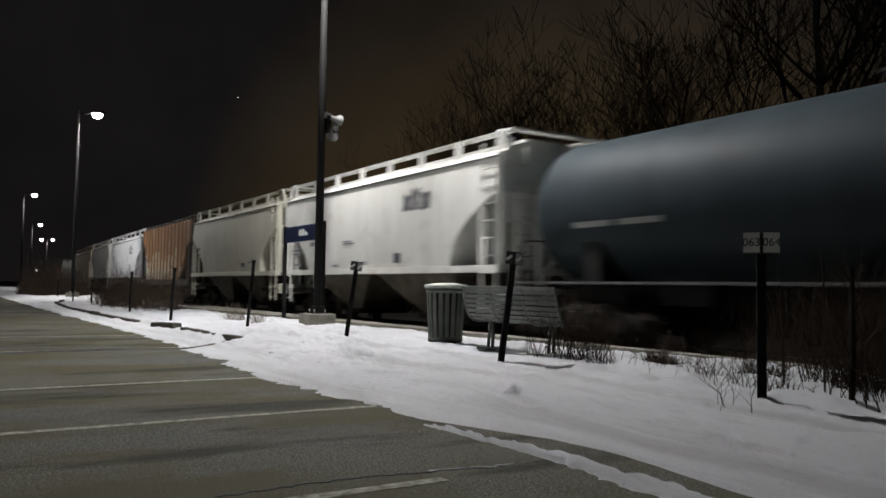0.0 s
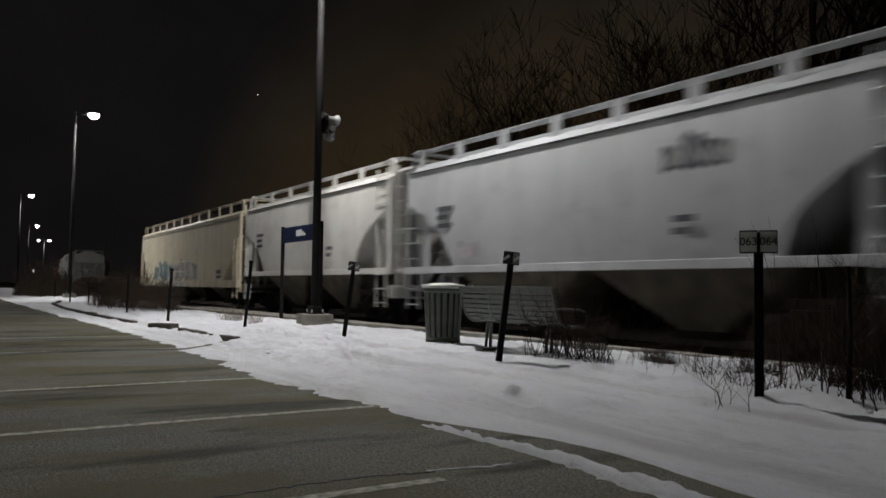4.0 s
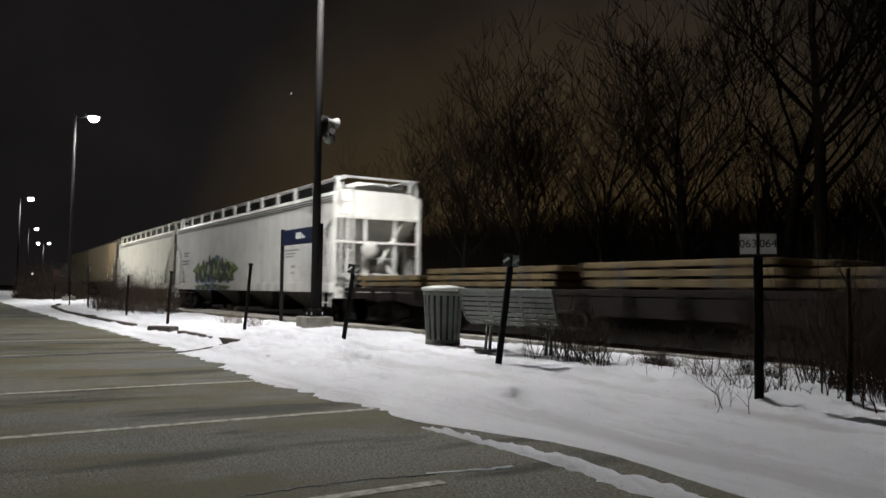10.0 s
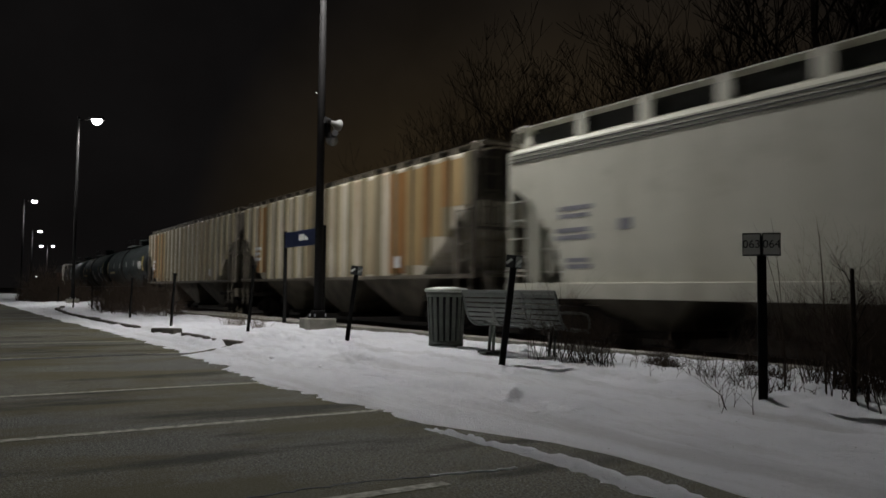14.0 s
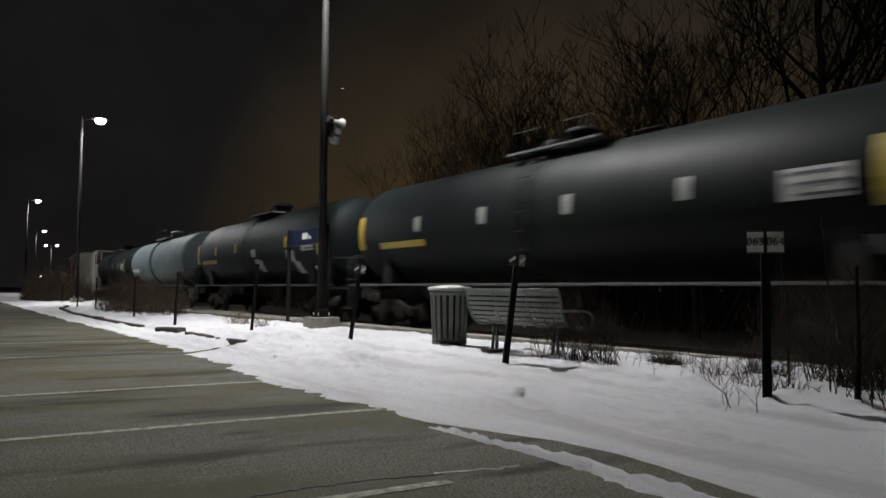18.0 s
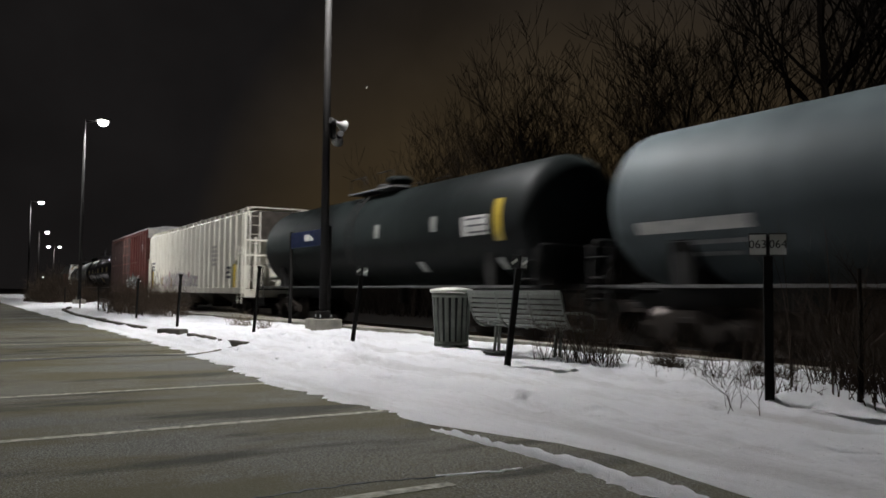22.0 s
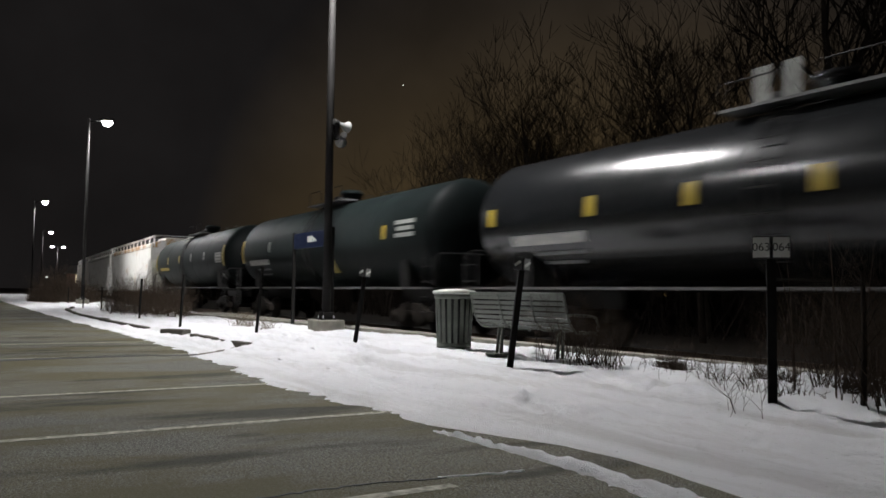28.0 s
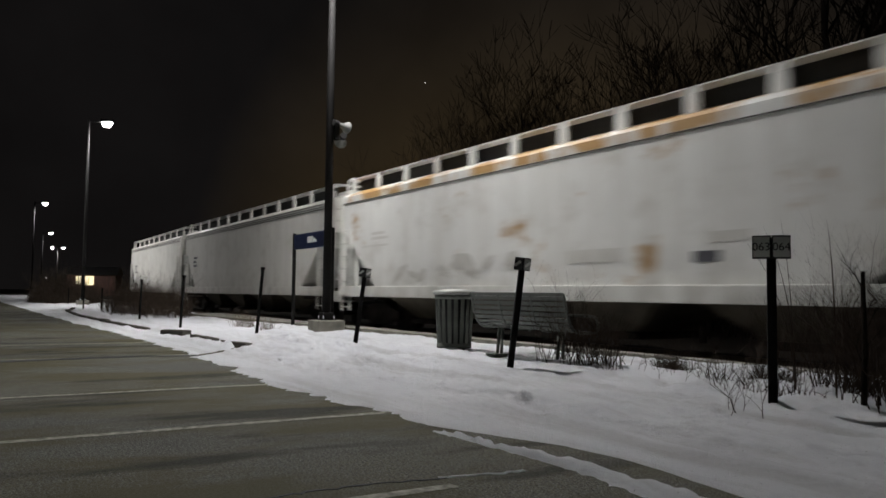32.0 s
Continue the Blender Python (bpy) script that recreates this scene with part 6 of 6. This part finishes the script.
def thicket(name, label, cx, cy, w, d, h, n, seed, material="twig", z=None, depth=2, thick=0.006, kind="", category="bush", mound=False):
    rng = random.Random(seed)
    segs = []
    for _ in range(n):
        x, y = cx + rng.uniform(-w, w) / 2, cy + rng.uniform(-d, d) / 2
        p = Vector((x, y, (ground_z(x, y) if z is None else z) - 0.04))
        dd = Vector((rng.uniform(-0.5, 0.5), rng.uniform(-0.5, 0.5), 1)).normalized()
        if mound:
            q = (2 * (x - cx) / w) ** 2 + (2 * (y - cy) / d) ** 2
            if q > 1:
                continue
            dd = Vector((rng.uniform(-0.9, 0.9), rng.uniform(-0.9, 0.9), 1)).normalized()
        grow(segs, p, dd, h * rng.uniform(0.35, 0.6) * ((0.22 + 0.78 * (1 - q)) * (1 + 0.9 * noise.noise((x * 0.55, y * 0.7, seed))) if mound else 1.0), thick * rng.uniform(0.7, 1.3), depth, rng, 0.03, 0.5, 2)
    me = stick_mesh(name, segs, material, 3)
    return tagged(new(name, me), label, category, "", kind)


def bush(label, cx, cy, w, d, h, n, seed, thick=0.006, depth=2):
    """A leafless shrub whose stems are parts."""
    rng = random.Random(seed)
    ob = thing("bush", label, "bush", pose(cx, cy, ground_z(cx, cy) - 0.05))
    kinds = []
    for k in range(9):
        segs = []
        dd = Vector((rng.uniform(-0.4, 0.4), rng.uniform(-0.4, 0.4), 1)).normalized()
        grow(segs, Vector((0, 0, -0.05)), dd, h * rng.uniform(0.3, 0.55), thick * rng.uniform(0.7, 1.2), depth, rng, 0.03, 0.5, 2)
        kinds.append(stick_mesh("stem", segs, "twig", 3))
    for k in range(n):
        x, y = rng.uniform(-w, w) / 2, rng.uniform(-d, d) / 2
        m = pose(x, y, ground_z(cx + x, cy + y) - ground_z(cx, cy), 0, 0, rng.uniform(0, 360))
        part("stem", kinds[k % 9], None, ob, at=m @ Matrix.Scale(rng.uniform(0.7, 1.2), 4))
    return ob


def tuft(name, label, x, y, h, n, seed, material="straw", w=0.35):
    rng = random.Random(seed)
    segs = []
    z = ground_z(x, y) - 0.02
    for _ in range(n):
        p = Vector((x + rng.gauss(0, w * 0.35), y + rng.gauss(0, w * 0.35), z))
        d = Vector((rng.gauss(0, 0.45), rng.gauss(0, 0.45), 1)).normalized()
        ln = h * rng.uniform(0.5, 1.1)
        for k in range(3):
            q = p + d * ln / 3
            segs.append((p, q, 0.005 - 0.0012 * k, 0.0038 - 0.0012 * k))
            p = q
            d = (d + Vector((d.x * 0.3, d.y * 0.3, -0.12))).normalized()
    me = stick_mesh(name, segs, material, 3)
    return tagged(new(name, me), label, "grass", "", "stuff")


def tall_stalks():
    for k, (x, y, top, h) in enumerate(((-5.0, 7.3, -0.5, 2.15), (-4.95, 7.2, -0.2, 2.25), (-4.6, 7.35, -0.12, 2.2), (-4.5, 7.2, -0.1, 2.0), (-5.05, 7.35, -0.75, 1.95))):
        z = ground_z(x, y) - 0.03
        segs = []
        n = 9
        for i in range(n):
            a, b = i / n, (i + 1) / n
            pa = Vector((x + top * a * a, y + 0.05 * a, z + h * (a - 0.12 * a ** 3)))
            pb = Vector((x + top * b * b, y + 0.05 * b, z + h * (b - 0.12 * b ** 3)))
            segs.append((pa, pb, 0.008 * (1.05 - a), 0.008 * (1.05 - b)))
        rings = []
        for a, q, ra, rb in segs:
            rings.append([a + Vector((ra * math.cos(w), ra * math.sin(w), 0)) for w in (0, 1.57, 3.14, 4.71)])
        tagged(new("dry_stalk", as_mesh("dry_stalk", loft(rings), "twig")), "long thin arching dry stem rising from snow", "plant", "dry stems by the sign")


def build_plants():
    bush("low leafless shrub in the snow behind the bench", -8.95, 7.75, 0.9, 0.6, 1.25, 60, 1)
    bush("tangled leafless shrub in snow by the signpost", -5.6, 7.8, 2.2, 0.9, 0.6, 26, 2, 0.005)
    bush("tall leafless thorny shrub in the snow", -3.7, 7.4, 1.5, 1.0, 1.35, 80, 3, 0.008, 3)
    bush("dense leafless shrub against the platform edge", -5.1, 8.5, 2.6, 0.7, 0.95, 70, 13, 0.006, 3)
    bush("wiry leafless shrub by the platform edge", -7.3, 8.7, 1.8, 0.5, 0.7, 40, 14, 0.005, 2)
    bush("small leafless shrub poking through snow", -7.0, 7.8, 1.4, 0.6, 0.45, 18, 4, 0.005)
    bush("bare arching twigs over the snow", -4.5, 6.0, 0.7, 0.4, 0.55, 5, 5)
    thicket("hedge", "wide leafless brown hedge by the platform", -36.0, 7.0, 12.5, 2.8, 1.75, 950, 6, "hedge", depth=2, thick=0.010, kind="stuff", category="hedge", mound=True)
    thicket("hedge", "rounded brown hedge beside the parking lot", -68.0, 7.3, 12.0, 5.0, 2.3, 1500, 7, "hedge", depth=2, thick=0.018, kind="stuff", category="hedge", mound=True)
    for k, (x, y, w, d, h, n) in enumerate(((-8.35, 7.75, 0.75, 0.5, 0.75, 70), (-7.55, 8.3, 0.55, 0.35, 0.30, 150), (-6.25, 8.45, 0.35, 0.3, 0.28, 60), (-5.85, 8.35, 0.35, 0.25, 0.28, 60), (-4.6, 7.9, 1.0, 0.5, 0.5, 70), (-3.5, 7.5, 1.3, 0.8, 0.9, 130), (-4.3, 8.0, 1.7, 0.7, 1.15, 150), (-3.1, 7.0, 1.0, 0.6, 1.0, 90))):
        thicket("brush", "matted dark dead brush along the platform edge", x, y, w, d, h, n, 40 + k, depth=2, thick=0.006, kind="stuff", category="brush", mound=k in (1, 2, 3))
    thicket("undergrowth", "dense leafless undergrowth below the trees", -25, 25.0, 78, 8.0, 4.0, 2400, 8, "bark", -0.25, 2, 0.03, "stuff", "undergrowth")
    thicket("far_woods", "dense dark leafless woods in the distance", -45, 40, 150, 20, 7.4, 4200, 9, "bark", -0.25, 2, 0.075, "stuff", "woods")
    thicket("far_woods", "low dark woods along the far track", -150, 46, 130, 24, 5.0, 900, 10, "bark", -0.25, 2, 0.06, "stuff", "woods")
    for k, (x, y, h) in enumerate(((-22.2, 6.9, 0.62), (-20.1, 7.0, 0.5), (-21.8, 7.1, 0.55))):
        tuft("grass_tuft", "dry brown grass tuft poking out of snow", x, y, h, 46, 60 + k)
    rng = random.Random(5)
    for k in range(9):
        x, y = rng.uniform(-8, -2.8), rng.uniform(6.9, 8.2)
        tuft("grass_tuft", "dry brown grass tuft in the snow", x, y, rng.uniform(0.2, 0.45), 26, 80 + k, "twig")
    tall_stalks()


def sapling():
    x, y = -4.12, 7.0
    z = ground_z(x, y) - 0.05
    ob = thing("sapling", "slim dark leafless sapling rising from the brush", "tree", pose(x, y, z))
    rng = random.Random(88)
    part("trunk", stick_mesh("trunk", [(Vector((0, 0, 0)), Vector((0.02, 0, 0.7)), 0.028, 0.024), (Vector((0.02, 0, 0.7)), Vector((0, 0.02, 1.25)), 0.024, 0.018)], "bark", 8), None, ob)
    segs = []
    for k in range(6):
        grow(segs, Vector((0.01, 0.01, 0.4 + 0.14 * k)), Vector((rng.uniform(-1, 1), rng.uniform(-1, 1), 0.9)).normalized(), 0.2, 0.008, 2, rng, 0.0, 0.5, 2)
    part("crown", stick_mesh("crown", segs, "bark", 3), None, ob)


def snow_clods():
    rng = random.Random(9)
    spots = [(rng.uniform(-16, -10), rng.uniform(4.4, 7.2), rng.uniform(0.03, 0.05)) for _ in range(4)]
    for x, y, r in spots:
        bm = B()
        bmesh.ops.create_icosphere(bm, subdivisions=2, radius=r)
        for v in bm.verts:
            v.co *= 1 + 0.35 * noise.noise(v.co * (1.2 / r) + Vector((x, y, 0)))
            v.co.z *= 0.7
        for f in bm.faces:
            f.smooth = True
        ob = solid("snow_clod", bm, "snow", "small lump of snow on the bank", "snow lump", group="snow lumps")
        ob.location = (x, y, ground_z(x, y) + r * 0.2)


def far_building():
    ob = thing("house", "distant low building with warmly lit windows", "house", pose(-190, 26.4, -0.25, 0, 0, 68))
    part("wall", box(B(), -5, 5, -3, 3, 0, 4.6), "brown", ob)
    part("roof", prism(B(), [(-3.5, 4.6), (3.5, 4.6), (0, 6.4)], "x", -5.4, 5.4), "sign_black", ob)
    for x, wd in ((-2.6, 0.5), (-0.6, 1.1)):
        w = part("window", box(B(), x - wd, x + wd, -3.06, -2.99, 2.4, 4.3), "window_light", ob)
        part("pane_bar", box(B(), x - 0.05, x + 0.05, -3.09, -3.06, 2.4, 4.3), "sign_black", w)
    ob = thing("wall_lamp", "small far white lamp on a short post", "lamp", pose(-190, 16.8, -0.25))
    part("post", tube(B(), (0, 0, 0), (0, 0, 3.6), 0.08, seg=8), "post", ob)
    part("globe", lathe(B(), [(0.05, 3.55), (0.16, 3.62), (0.18, 3.75), (0.1, 3.88), (0.02, 3.9)], 10), "aircraft_light", ob)


def aircraft():
    ob = thing("aircraft", "far aircraft showing as a tiny white light", "aircraft")
    part("light", lathe(B(), [(0.02, -0.6), (0.6, 0), (0.02, 0.6)], 8), "aircraft_light", ob)
    part("fuselage", tube(B(), (0, -1.2, 0.5), (0, 1.2, 0.5), 0.25, seg=8), "galvanised", ob)
    return ob


def roadside():
    for row in LAMP_POLES:
        lamp_pole(*row)
    horn_speakers()
    station_sign()
    stall_sign(-4.74, 6.57, 0, 0.0, 1.73, ("063", "064"), 38)
    stall_sign(-8.89, 6.58, 0, 6.5, 1.69, ("", ""), 62)
    stall_sign(-14.08, 6.68, 0, 7.0, 1.66, ("", ""), 66)
    stall_sign(-18.85, 6.3, 0, 6.5, 1.72, ("", ""), 20, True)
    stall_sign(-22.3, 5.3, 0, 5.0, 1.55, ("", ""), 20, True)
    stall_sign(-29.5, 5.6, 0, 3.0, 1.5, ("", ""), 20, True)
    stall_sign(-40.7, 6.0, 0, 0.0, 1.2, ("", ""), 20, True)
    stall_sign(-44.2, 5.64, 0, 2.0, 1.3, ("", ""), 20, True)
    stall_sign(-60.9, 6.8, 0, 0.0, 1.2, ("", ""), 20, True)
    litter_bin()
    park_bench()
    kerb_run([(-46, 5.4), (-43, 4.75), (-37, 4.45), (-30.9, 4.43), (-23.07, 4.6)], "kerb", "dark concrete kerb showing through snow")
    kerb_run([(-19.3, 4.9), (-17.2, 4.85), (-15.7, 5.1)], "kerb", "short stretch of bare kerb in snow")
    bm = box(B(), -0.36, 0.36, -0.16, 0.16, 0, 0.2, bevel=0.03)
    ob = solid("concrete_block", bm, "kerb", "weathered concrete block lying in the snow", "block")
    ob.matrix_basis = pose(-20.2, 4.7, ground_z(-20.2, 4.7) - 0.06, 0, 0, 35)
    far_building()


def travelled(t):
    """Metres that the train has gone since the clip's start."""
    q = (t - 16) / 16
    return sum(c * (q ** k - (-1) ** k) for k, c in enumerate((189.309, 4.077, 2.028, -1.749), 1))


def motions():
    for ob, s in CARS:
        rows = []
        for k in range(33):
            x = s + travelled(k)
            rows.append((k, pose(x, track_y(x), RAIL_Z, 0, 0, math.degrees(track_turn(x)))))
        walk(ob, rows)
    walk(PLANE, [(0, pose(-1394.6, 437.3, 338.5)), (32, pose(-1252.3, 727.9, 390.8))])


build_ground()
build_lines()
build_train()
roadside()
build_trees()
build_plants()
sapling()
snow_clods()
PLANE = aircraft()
build_platform()
build_track()
motions()
